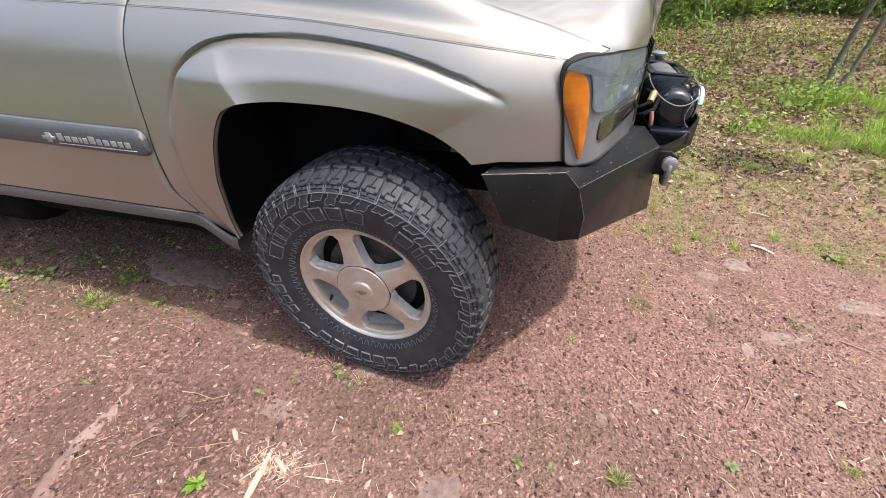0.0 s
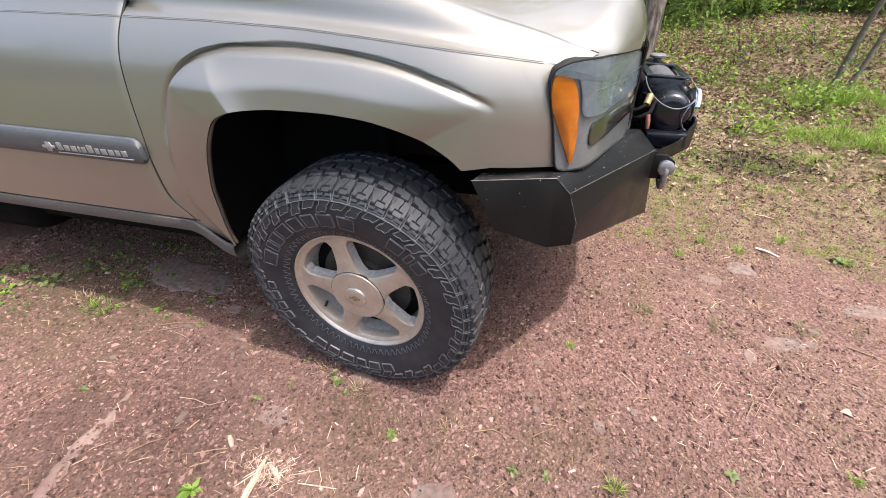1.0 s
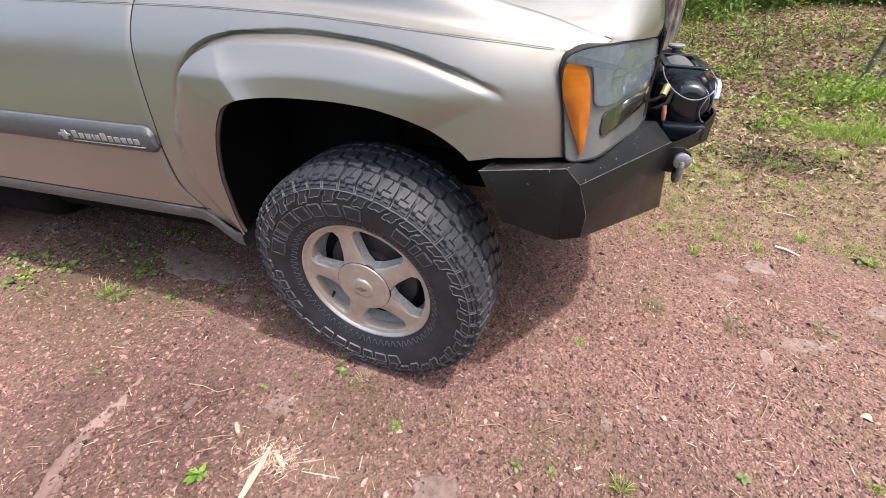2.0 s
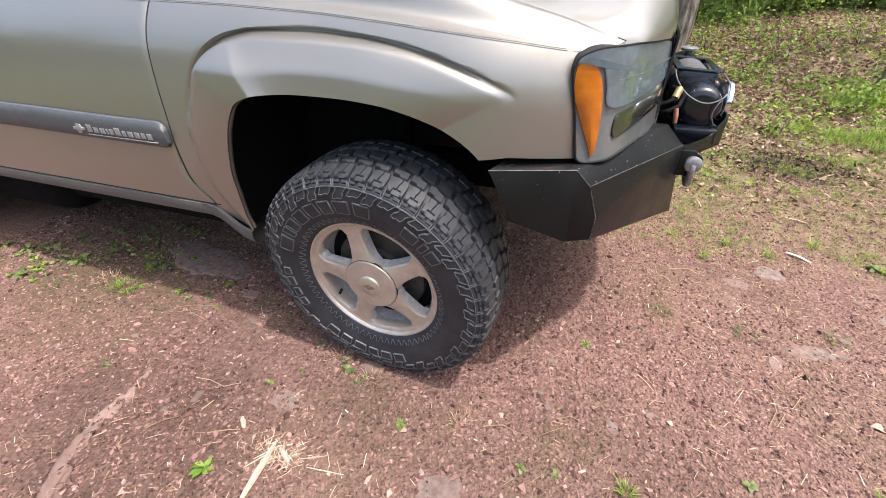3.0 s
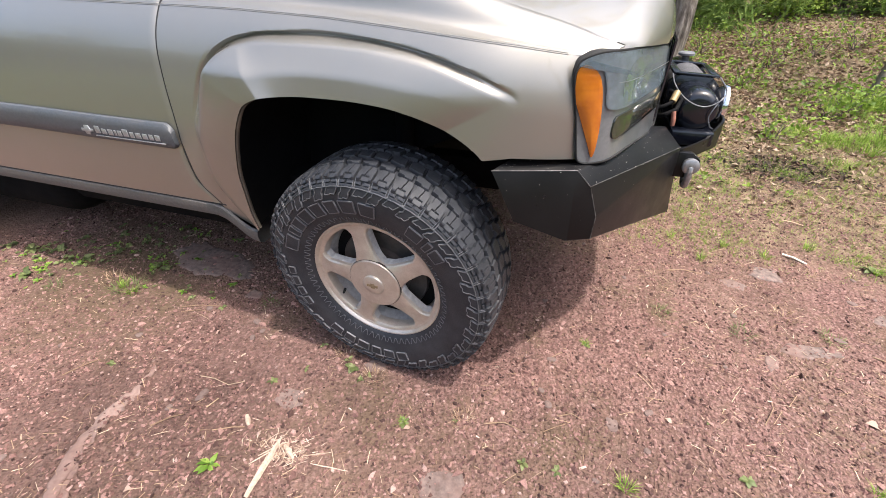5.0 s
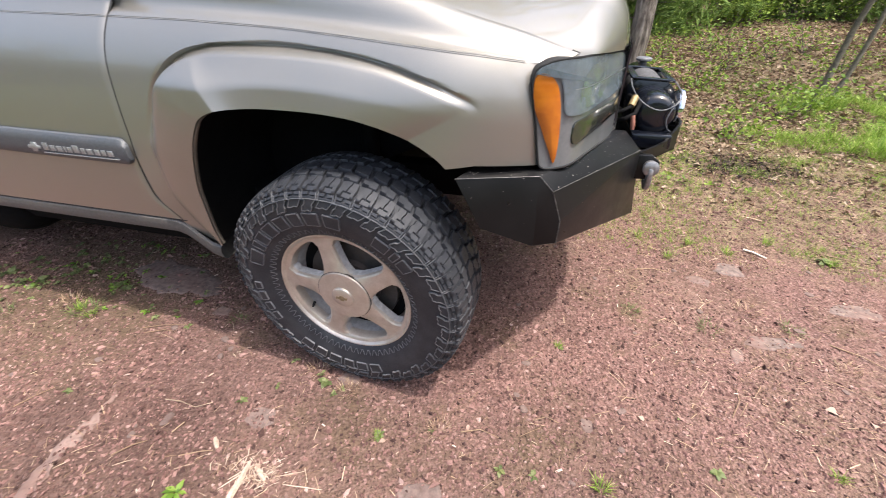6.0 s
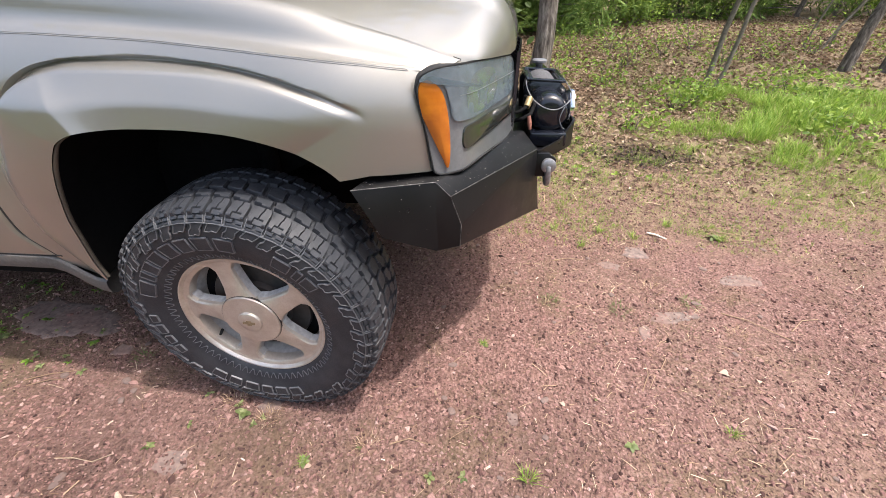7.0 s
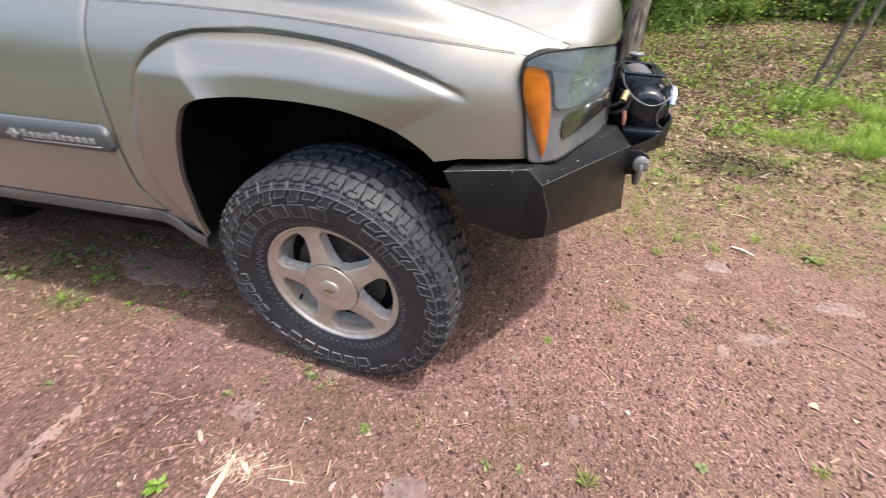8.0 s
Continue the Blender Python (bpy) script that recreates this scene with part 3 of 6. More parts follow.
def door():
    n, m = 36, 50

    def fn(i, j):
        ex, ez = spline(DOOR_EDGE, 7 * j / (m - 1))
        z = 0.537 + (1.20 - 0.537) * j / (m - 1)
        ez = z
        x = ex + (-1.78 - ex) * (i / (n - 1)) ** 1.3
        y = skin(x, z)
        if i == 0:
            y += 0.005
        return (x - 0.0015 * (i == 0), y, z)

    v, f = sheet(n, m, fn)
    return mesh_of("door", v, f, PAINT, 45)


both("door", door(), car, "champagne metallic front door")
seam = []
for k in range(60):
    ex, ez = spline(DOOR_EDGE, 7 * k / 59)
    ez = 0.537 + (1.20 - 0.537) * k / 59
    seam.append((ex + 0.004, skin(ex, ez) + 0.0022, ez))
both("door_gap", mesh_of("door_gap", *tube(seam, 0.0034, 6), SEAM, 60), car)


# grey side moulding with its raised badge
def moulding():
    n = 40
    prof = [(-0.041, 0.002), (-0.041, 0.010), (-0.034, 0.016), (-0.012, 0.019), (0.012, 0.0195), (0.030, 0.018), (0.039, 0.012), (0.041, 0.002)]

    def fn(i, j):
        t = i / (n - 1)
        x = -1.77 + (1.77 - 0.678) * (1 - (1 - t) ** 2.2)
        zc = 0.770 + 0.006 * sstep((-x - 0.7) / 0.8)
        near = max(0.0, (x + 0.704) / 0.026)
        r = math.sqrt(max(0.0, 1 - near**2 * 0.75)) if near < 1 else 0.5
        dz, d = prof[j]
        if i == n - 1:
            d = 0.003
        z = zc + dz * r - 0.004 * near
        return (x, skin(x, zc) - d, z)

    v, f = sheet(n, len(prof), fn)
    k = (n - 1) * len(prof)
    f.append(tuple(k + j for j in range(len(prof))))
    return mesh_of("moulding", v, f, PLASTIC, 35)


mould = part("moulding", moulding(), car, "dark grey plastic side moulding")
# writing on the moulding: eleven plain raised bars and a plain emblem
x = -1.012
for k, w in enumerate((.026, .024, .026, .010, .020, .027, .020, .026, .024, .020, .025)):
    tall = 0.024 if k in (0, 5) else 0.018
    z = 0.7625 + (0.004 if k in (0, 5) else 0)
    x += w / 2
    part("badge_bar", mesh_bm("badge_bar", block((x, skin(x, z) - 0.0195, z), (w * 0.78, 0.0035, tall), 0.0012), BADGE, 40), mould)
    x += w / 2 + 0.0035
part("badge_bar", mesh_bm("badge_bar", block((-0.865, skin(-.87, .745) - 0.0192, 0.7455), (0.30, 0.004, 0.003), 0.001), BADGE, 40), mould)
part("badge_emblem", mesh_bm("badge_emblem", plate([(-1.072, 0.0415, .766), (-1.058, .0415, .766), (-1.055, .0415, .777), (-1.036, .0415, .777), (-1.033, .0415, .766), (-1.020, .0415, .766),
     (-1.022, .0415, .757), (-1.036, .0415, .756), (-1.039, .0415, .746), (-1.057, .0415, .746), (-1.06, .0415, .756), (-1.074, .0415, .757)], (0, -0.005, 0), 0.001), BADGE, 40), mould)

# sill
SILL = [(0.534, 0.006), (0.529, -0.003), (0.512, -0.006), (0.488, 0.000), (0.478, 0.014), (0.478, 0.10), (0.45, 0.16)]


def sill():
    n = 40

    def fn(i, j):
        x = -1.78 + (1.78 - 0.466) * i / (n - 1)
        drop = 0.075 * sstep((x + 0.64) / 0.17)
        z, d = SILL[j]
        return (x, skin(x, 0.54) + d - 0.012 * sstep((x + 0.62) / 0.16), z - drop)

    v, f = sheet(n, len(SILL), fn)
    return mesh_of("sill", v, [q[::-1] for q in f], SILL_MAT, 40)


both("sill", sill(), car, "grey plastic sill panel")
lower = [(-1.78 + 1.20 * k / 30, skin(-1.78 + 1.20 * k / 30, .536) + .001, .5352) for k in range(31)]
both("sill_gap", mesh_of("sill_gap", *tube(lower, 0.0026, 6), SEAM, 60), car)


# wheel arch liner: follows the arch inwards, closed at the back
def liner():
    n = 70

    def fn(i, j):
        s = i * 17 / (n - 1)
        x, y, z = fender_point(s, 1)
        c = Vector((x + 0.06, z - 0.45)).normalized() * (0.0, 0.012, 0.03, 0.03, 0.0)[j]
        return (x + c.x, (y + 0.006, y + 0.02, 0.12, 0.25, 0.40)[j], z + c.y)

    v, f = sheet(n, 5, fn)
    inner = [i * 5 + 4 for i in range(n)]
    f.append(tuple(inner))
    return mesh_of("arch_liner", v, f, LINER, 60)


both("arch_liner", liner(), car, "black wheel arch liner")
trim = [Vector(fender_point(0.1 + 6.4 * k / 40, 1)) + Vector((0.003, 0.007, 0)) for k in range(41)]
both("arch_trim", mesh_of("arch_trim", *tube(trim, [0.001 + 0.0045 * sstep((40 - k) / 16) for k in range(41)], 8), ARCH_TRIM, 60), car, "dusty brown-grey arch edging")
# underbody set low, with blocks added, to darken the ground under the car
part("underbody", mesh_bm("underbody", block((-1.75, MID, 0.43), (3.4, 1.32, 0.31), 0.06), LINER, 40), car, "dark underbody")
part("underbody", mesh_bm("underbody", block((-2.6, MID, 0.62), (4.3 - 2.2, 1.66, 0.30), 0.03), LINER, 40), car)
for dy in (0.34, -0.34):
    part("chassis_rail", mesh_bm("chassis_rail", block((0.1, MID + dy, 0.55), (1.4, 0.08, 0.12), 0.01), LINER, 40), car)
# two added blocks that keep light out from under the floor
part("gearbox_case", mesh_bm("gearbox_case", block((-1.0, MID, 0.40), (1.3, 0.40, 0.22), 0.06), LINER, 40), car, "dark block added under the floor to stop light")
part("fuel_tank", mesh_bm("fuel_tank", block((-2.50, 0.47, 0.34), (1.6, 0.50, 0.30), 0.12, seg=4), LINER, 40), car, "black block added to darken the space under the car")
part("lower_arm", mesh_bm("lower_arm", block((0.02, 0.42, 0.34), (0.12, 0.42, 0.05), 0.015, pose(0, 0, 0, 8, 0, 6).to_3x3().to_4x4()), DARK_METAL, 40), car)
part("shock_absorber", mesh_of("shock_absorber", *tube([(-0.02, 0.34, 0.40), (-0.04, 0.40, 0.95)], 0.03, 12), LINER, 50), car)


# cabin and rear body: plain closing forms
def cabin():
    def ring(x, inset, z0, z1, roof_in):
        return [(x, 0.15 + inset, z0), (x, 0.155 + inset, 1.22), (x, 0.20 + roof_in, z1 - 0.05), (x, 0.30 + roof_in, z1), (x, MID, z1 + 0.03)]

    stations = [ring(-0.605, 0.0, 1.17, 1.225, 0.1), ring(-0.70, 0.0, 1.185, 1.245, 0.1), ring(-0.86, 0, 1.185, 1.30, 0.08), ring(-1.36, 0, 1.185, 1.80, 0.02), ring(-2.2, 0, 1.185, 1.84, 0), ring(-3.3, 0, 1.185, 1.82, 0), ring(-3.86, 0.02, 1.185, 1.70, 0.02), ring(-3.95, 0.03, 1.185, 1.24, 0.0)]
    v, f = sheet(len(stations), 5, lambda i, j: stations[i][j])
    return mesh_of("cabin", v, f, PAINT, 40)


both("cabin", cabin(), car)


def quarter():
    def fn(i, j):
        x = -1.785 - (3.95 - 1.785) * i / 29
        z = 0.50 + 0.70 * j / 15
        rw = math.hypot(x + 2.87, z - 0.42)
        return (x, skin(x, z) + (0.10 if rw < 0.46 else 0) + 0.05 * sstep((-3.6 - x) / 0.35), z)

    v, f = sheet(30, 16, fn)
    return mesh_of("rear_side", v, f, PAINT, 40)


both("rear_side", quarter(), car)
v, f = sheet(8, 10, lambda i, j: (-3.95, 0.12 + (2 * MID - 0.24) * j / 9, 0.5 + 0.7 * i / 7))
part("tailgate", mesh_of("tailgate", v, f, PAINT, 40), car)
for x0, x1 in ((-1.35, -0.98), (-2.15, -1.42), (-3.1, -2.25)):
    top = 1.72 if x0 < -1.4 else 1.62
    both("side_window", mesh_bm("side_window", plate([(x0, 0.152, 1.24), (x1 + (0.12 if x0 > -1.4 else 0), 0.152, 1.24), (x1 - (0.2 if x0 > -1.4 else 0), 0.19, top), (x0, 0.19, top)], (0, 0.006, 0)), WINDOW, 40), car)
part("windscreen", mesh_bm("windscreen", plate([(-0.80, 0.22, 1.27), (-0.80, 2 * MID - 0.22, 1.27), (-1.33, 2 * MID - 0.30, 1.79), (-1.33, 0.30, 1.79)], (0.012, 0, 0.012)), WINDOW, 40), car)


# ---- headlight ----
LAMP_Y = [.06, .085, .095, .105, .12, .145, .2, .3, .4, .5, .62]
LAMP_X = [.44, .500, .53, .555, .58, .603, .628, .662, .695, .727, .757]
LAMP_S = [0.0]
for k in range(1, len(LAMP_Y)):
    LAMP_S.append(LAMP_S[-1] + math.hypot(LAMP_Y[k] - LAMP_Y[k - 1], LAMP_X[k] - LAMP_X[k - 1]))


def lamp_xy(s):
    return float(np.interp(s, LAMP_S, LAMP_X)), float(np.interp(s, LAMP_S, LAMP_Y))


def lamp_at(s, z, out=0.0):
    """A point of the lamp's curved front, s along it in plan; out: proud of it."""
    x = y = 0.0
    for ds in (-0.02, -0.01, 0, 0.01, 0.02):
        a, b = lamp_xy(s + ds)
        x += a / 5
        y += b / 5
    a, b = lamp_xy(s - 0.02), lamp_xy(s + 0.02)
    t = Vector((b[0] - a[0], b[1] - a[1])).normalized()
    return (x - 0.06 * (z - 0.93) + t.y * out, y - t.x * out, z)


def smooth_loop(pts, n):
    """A closed rounded loop through control points."""
    k = len(pts)
    out = []
    for i in range(n):
        u = i * k / n
        a = int(u)
        t = u - a
        p0, p1, p2, p3 = (np.array(pts[(a + d) % k]) for d in (-1, 0, 1, 2))
        out.append(0.5 * (2 * p1 + (p2 - p0) * t + (2 * p0 - 5 * p1 + 4 * p2 - p3) * t * t + (3 * p1 - p0 - 3 * p2 + p3) * t**3))
    return out


def lamp_patch(name, pts, mat, out, dome=0.0, depth=0.0, n=64, rings=8):
    """A shaped piece on the lamp's front: outline in (s, z), proud by out, domed, with a rim that runs back by depth."""
    loop = smooth_loop(pts, n)
    mid = sum(loop) / n
    verts, faces = [], []
    rows = []
    if depth:
        rows.append([lamp_at(p[0], p[1], out - depth) for p in loop])
        rows.append([lamp_at(p[0], p[1], out - 0.002) for p in loop])
    for r in range(rings):
        w = 1 - r / rings if r else 1.0
        w = w * (0.992 if depth and r == 0 else 1)
        rows.append([lamp_at(*(mid + (p - mid) * w), out + dome * (1 - w * w)) for p in loop])
    for row in rows:
        verts += row
    for r in range(len(rows) - 1):
        for k in range(n):
            q = (k + 1) % n
            faces.append((r * n + k, r * n + q, (r + 1) * n + q, (r + 1) * n + k))
    c = len(verts)
    verts.append(lamp_at(mid[0], mid[1], out + dome))
    faces += [((len(rows) - 1) * n + k, (len(rows) - 1) * n + (k + 1) % n, c) for k in range(n)]
    return mesh_of(name, verts, faces, mat, 50)


def s_of(y):
    return float(np.interp(y, LAMP_Y, LAMP_S))


def yz(*pts):
    return [(s_of(y), z) for y, z in pts]


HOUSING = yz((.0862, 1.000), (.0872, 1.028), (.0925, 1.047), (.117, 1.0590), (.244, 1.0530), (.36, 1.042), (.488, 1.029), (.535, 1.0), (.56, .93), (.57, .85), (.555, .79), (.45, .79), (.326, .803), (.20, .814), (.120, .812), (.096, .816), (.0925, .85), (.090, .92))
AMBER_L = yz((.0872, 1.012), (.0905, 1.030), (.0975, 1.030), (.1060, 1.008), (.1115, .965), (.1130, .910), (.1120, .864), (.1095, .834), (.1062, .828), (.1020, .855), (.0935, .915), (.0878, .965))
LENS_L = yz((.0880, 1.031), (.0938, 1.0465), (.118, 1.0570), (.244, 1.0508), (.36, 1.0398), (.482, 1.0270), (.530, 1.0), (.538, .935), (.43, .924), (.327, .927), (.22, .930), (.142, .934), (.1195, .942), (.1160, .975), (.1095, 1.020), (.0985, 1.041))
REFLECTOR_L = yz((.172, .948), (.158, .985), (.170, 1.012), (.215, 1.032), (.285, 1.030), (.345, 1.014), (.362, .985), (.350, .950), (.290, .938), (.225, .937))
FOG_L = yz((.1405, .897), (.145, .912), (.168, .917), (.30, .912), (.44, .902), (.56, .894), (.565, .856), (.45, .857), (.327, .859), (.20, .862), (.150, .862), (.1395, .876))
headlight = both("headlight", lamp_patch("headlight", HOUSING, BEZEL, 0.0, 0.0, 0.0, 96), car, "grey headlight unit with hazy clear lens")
for unit in [o for o in car.children if o.name.startswith("headlight")]:
    far = unit is not headlight

    def sub(name, me, label=""):
        part(name, mirrored(me, name, MID) if far else me, unit, label)

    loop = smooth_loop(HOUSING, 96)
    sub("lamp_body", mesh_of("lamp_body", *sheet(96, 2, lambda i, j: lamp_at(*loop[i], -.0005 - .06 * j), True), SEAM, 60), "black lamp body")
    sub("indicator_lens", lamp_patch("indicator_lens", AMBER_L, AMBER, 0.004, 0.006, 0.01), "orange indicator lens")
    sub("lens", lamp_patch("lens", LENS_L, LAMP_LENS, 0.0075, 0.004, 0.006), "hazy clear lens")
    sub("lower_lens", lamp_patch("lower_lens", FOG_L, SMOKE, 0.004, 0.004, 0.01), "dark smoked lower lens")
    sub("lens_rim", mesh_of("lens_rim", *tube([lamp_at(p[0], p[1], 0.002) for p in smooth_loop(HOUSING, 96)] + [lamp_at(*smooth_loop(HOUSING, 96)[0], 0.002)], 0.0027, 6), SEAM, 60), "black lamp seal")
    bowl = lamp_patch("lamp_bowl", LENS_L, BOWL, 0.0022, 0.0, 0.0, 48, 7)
    # slightly uneven, like a lamp reflector
    for vert in bowl.vertices:
        vert.co.x += 0.0014 * noise.noise(vert.co * 38 + Vector((3.1, 0, 0)))
    sub("lamp_bowl", bowl, "faceted blue-grey lamp reflector")
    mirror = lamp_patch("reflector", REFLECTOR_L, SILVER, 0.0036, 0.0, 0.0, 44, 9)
    for vert in mirror.vertices:
        p = vert.co * 20
        vert.co.x += 0.0046 * noise.noise(p + Vector((1.7, 0, 4))) + 0.0013 * noise.noise(p * 2.3)
    sub("reflector", mirror, "bright rippled lamp reflector")
    sub("lens_line", mesh_of("lens_line", *tube([lamp_at(s_of(.13 + .38 * k / 12), .995 - .012 * k / 12, 0.0125) for k in range(13)], 0.0009, 5), BEZEL, 60))

# grille: black honeycomb between the lamps
grille_bars = []
for k in range(52):
    y = 0.545 + 0.77 * k / 51
    x, z1 = lamp_top(y)
    v0, f0 = tube([(x + 0.010, y, 0.80), (x + 0.014, y, z1 - 0.004)], 0.0026, 5)
    grille_bars.append((v0, f0))
for k in range(18):
    z = 0.805 + 0.22 * k / 17
    grille_bars.append(tube([(lamp_top(0.545 + 0.77 * i / 20)[0] + 0.012, 0.545 + 0.77 * i / 20, z) for i in range(21)], 0.0028, 5))
grille = part("grille", mesh_of("grille", *merge(*grille_bars), GLOSS_BLACK, 60), car, "black mesh grille")
part("radiator", mesh_bm("radiator", block((0.645, MID, 0.885), (0.10, 0.95, 0.27), 0.01), LINER, 40), car, "dark radiator behind the grille")


# ---- wheels ----
R_RIM, R_TYRE = 0.221, 0.391
TY_MID = 0.100  # middle of the tread, inwards from the rim's face


def crown(y):
    return R_TYRE - 0.011 * abs((y - TY_MID) / 0.118) ** 3.2


def wall_y(r):
    """The outer sidewall's y at a radius."""
    return float(np.interp(r, [.212, .222, .236, .256, .28, .305, .328, .348, .362, .374, .382], [.012, -.002, -.013, -.021, -.027, -.030, -.029, -.025, -.018, -.008, .006]))


def tyre():
    prof = [(r, wall_y(r)) for r in (.212, .222, .229, .236, .246, .256, .268, .28, .292, .305, .317, .328, .338, .348, .356, .363, .369, .374)]
    for k in range(13):
        y = 0.0 + 0.2 * k / 12
        prof.append((crown(y) - 0.012, y))
    prof += [(r, 2 * TY_MID - wall_y(r)) for r in (.374, .362, .348, .328, .305, .28, .256, .236, .222, .212)]
    v, f = lathe(prof, 160)
    # the foot of the tyre is pressed flat
    v = [(x, y + (0.006 * max(0.0, (-z - 0.33) / 0.06) * (-1 if y < TY_MID else 1) if z < -0.33 else 0), max(z, -0.3865)) for x, y, z in v]
    return mesh_of("tyre", v, f, RUBBER, 50)


def polar(a, r, y):
    return (r * math.cos(a), y, r * math.sin(a))


def lug(outline, depth, top):
    """A tread block: outline of (angle, y), standing proud to the radius top(y), with a small chamfer."""
    n = len(outline)
    ca, cy = sum(p[0] for p in outline) / n, sum(p[1] for p in outline) / n
    v = [polar(a, top(y) - depth, y) for a, y in outline]
    v += [polar(a, top(y) - 0.0032, y) for a, y in outline]
    v += [polar(ca + (a - ca) * 0.91, top(y), cy + (y - cy) * 0.92) for a, y in outline]
    f = [tuple(range(2 * n, 3 * n))]
    for r in range(2):
        f += [(r * n + k, r * n + (k + 1) % n, (r + 1) * n + (k + 1) % n, (r + 1) * n + k) for k in range(n)]
    return v, f


def tread_blocks(a, wob):
    """The blocks of one pitch across the tread, at the angle a."""
    pieces = []
    da = 2 * math.pi / 46
    w = da * (0.452 + wob)
    # shoulder rows, outer and inner
    for s in (1, -1):
        def yy(d, s=s):
            return TY_MID - s * d
        o = 0.0 if s > 0 else da * 0.5
        # each shoulder block is cut by a thin crooked slit, and notched at its outer edge
        pieces.append(lug([(a + o - w, yy(.120)), (a + o - w * .62, yy(.120)), (a + o - w * .60, yy(.108)), (a + o - w * .06, yy(.108)), (a + o - w * .02, yy(.094)), (a + o - w * .12, yy(.082)), (a + o - w * .04, yy(.0688)), (a + o - w * .7, yy(.0685)), (a + o - w * .9, yy(.085))][:: s], 0.016, crown))
        pieces.append(lug([(a + o + w * .02, yy(.108)), (a + o + w * .42, yy(.108)), (a + o + w * .44, yy(.120)), (a + o + w * .9, yy(.120)), (a + o + w, yy(.098)), (a + o + w * .75, yy(.090)), (a + o + w * .86, yy(.069)), (a + o + w * .03, yy(.0688)), (a + o - w * .05, yy(.082)), (a + o + w * .05, yy(.094))][:: s], 0.016, crown))
        # zigzag rows
        q = a + da * 0.28 + o
        pieces.append(lug([(q - da * .42, yy(.0635)), (q - da * .02, yy(.065)), (q + da * .06, yy(.058)), (q + da * .40, yy(.058)), (q + da * .50, yy(.030)), (q + da * .12, yy(.0255)), (q + da * .02, yy(.033)), (q - da * .34, yy(.035))][:: s], 0.013, crown))
    q = a + da * 0.1
    pieces.append(lug([(q - da * .45, TY_MID - .020), (q - da * .05, TY_MID - .0225), (q + da * .36, TY_MID - .016), (q + da * .46, TY_MID + .018), (q + da * .06, TY_MID + .0225), (q - da * .36, TY_MID + .016)], 0.013, crown))
    return pieces


def tread():
    pieces = []
    for i in range(46):
        pieces += tread_blocks(2 * math.pi * i / 46, 0.0)
    return mesh_of("tread", *merge(*pieces), RUBBER, 30)


def wall_lug(a0, a1, r0, r1, proud, skew=0.0):
    """A raised block on the outer sidewall."""
    v, f = [], []
    for d, inset in ((-0.004, 0.0), (proud, 0.0012)):
        for a, r in ((a0 + inset / r0 + skew, r0 + inset), (a1 - inset / r0 + skew, r0 + inset), (a1 - inset / r1, r1 - inset), (a0 + inset / r1, r1 - inset)):
            v.append(polar(a, r, wall_y(r) - d))
    f = [(4, 5, 6, 7)] + [(k, (k + 1) % 4, 4 + (k + 1) % 4, 4 + k) for k in range(4)]
    return v, f


def wall_bar(a0, r0, a1, r1, wide, proud):
    """A thin raised line on the sidewall between two points."""
    p0 = Vector((r0 * math.cos(a0), r0 * math.sin(a0)))
    p1 = Vector((r1 * math.cos(a1), r1 * math.sin(a1)))
    n = max(2, int((p1 - p0).length / 0.012) + 1)
    side = (p1 - p0).normalized()
    side = Vector((-side.y, side.x)) * wide / 2
    v, f = [], []
    for i in range(n):
        p = p0.lerp(p1, i / (n - 1))
        for d, k in ((-0.002, 1), (proud, 0.6), (proud, -0.6), (-0.002, -1)):
            q = p + side * k
            v.append((q.x, wall_y(q.length) - d, q.y))
    for i in range(n - 1):
        f += [(4 * i + k, 4 * i + k + 1, 4 * i + k + 5, 4 * i + k + 4) for k in range(3)]
    return v, f


PITCH = 46
DA = 2 * math.pi / PITCH


def side_lugs():
    """The lugs of one pitch of the outer shoulder, each with its share of a turn."""
    return [
        (wall_lug(-DA * .43, DA * .43, .352, .3585, 0.0065), 1), (wall_lug(-DA * .43, -DA * .06, .3605, .3675, 0.0075), 1), (wall_lug(DA * .06, DA * .43, .3605, .3675, 0.0075), 1),
        (wall_lug(-DA * .43, DA * .43, .3695, .379, 0.0075), 1),
        (wall_lug(-DA * .34, DA * .30, .317, .3495, 0.0046, DA * .38), 2), (wall_lug(DA * .62, DA * 1.34, .329, .3495, 0.0046, DA * .30), 2),
    ]


WRITING = []
for start, widths, r0, r1 in ((163, (13, 5, 8, 10, 10, 9, 11, 11), .268, .308), (60, (11, 4, 9), .272, .308), (-70, (9, 9, 8, 10, 9, 10), .283, .314), (-150, (7, 7, 8, 6), .288, .310)):
    for wide in widths:
        WRITING.append((start, start - wide * .82, r0, r1))
        start -= wide + 1.2


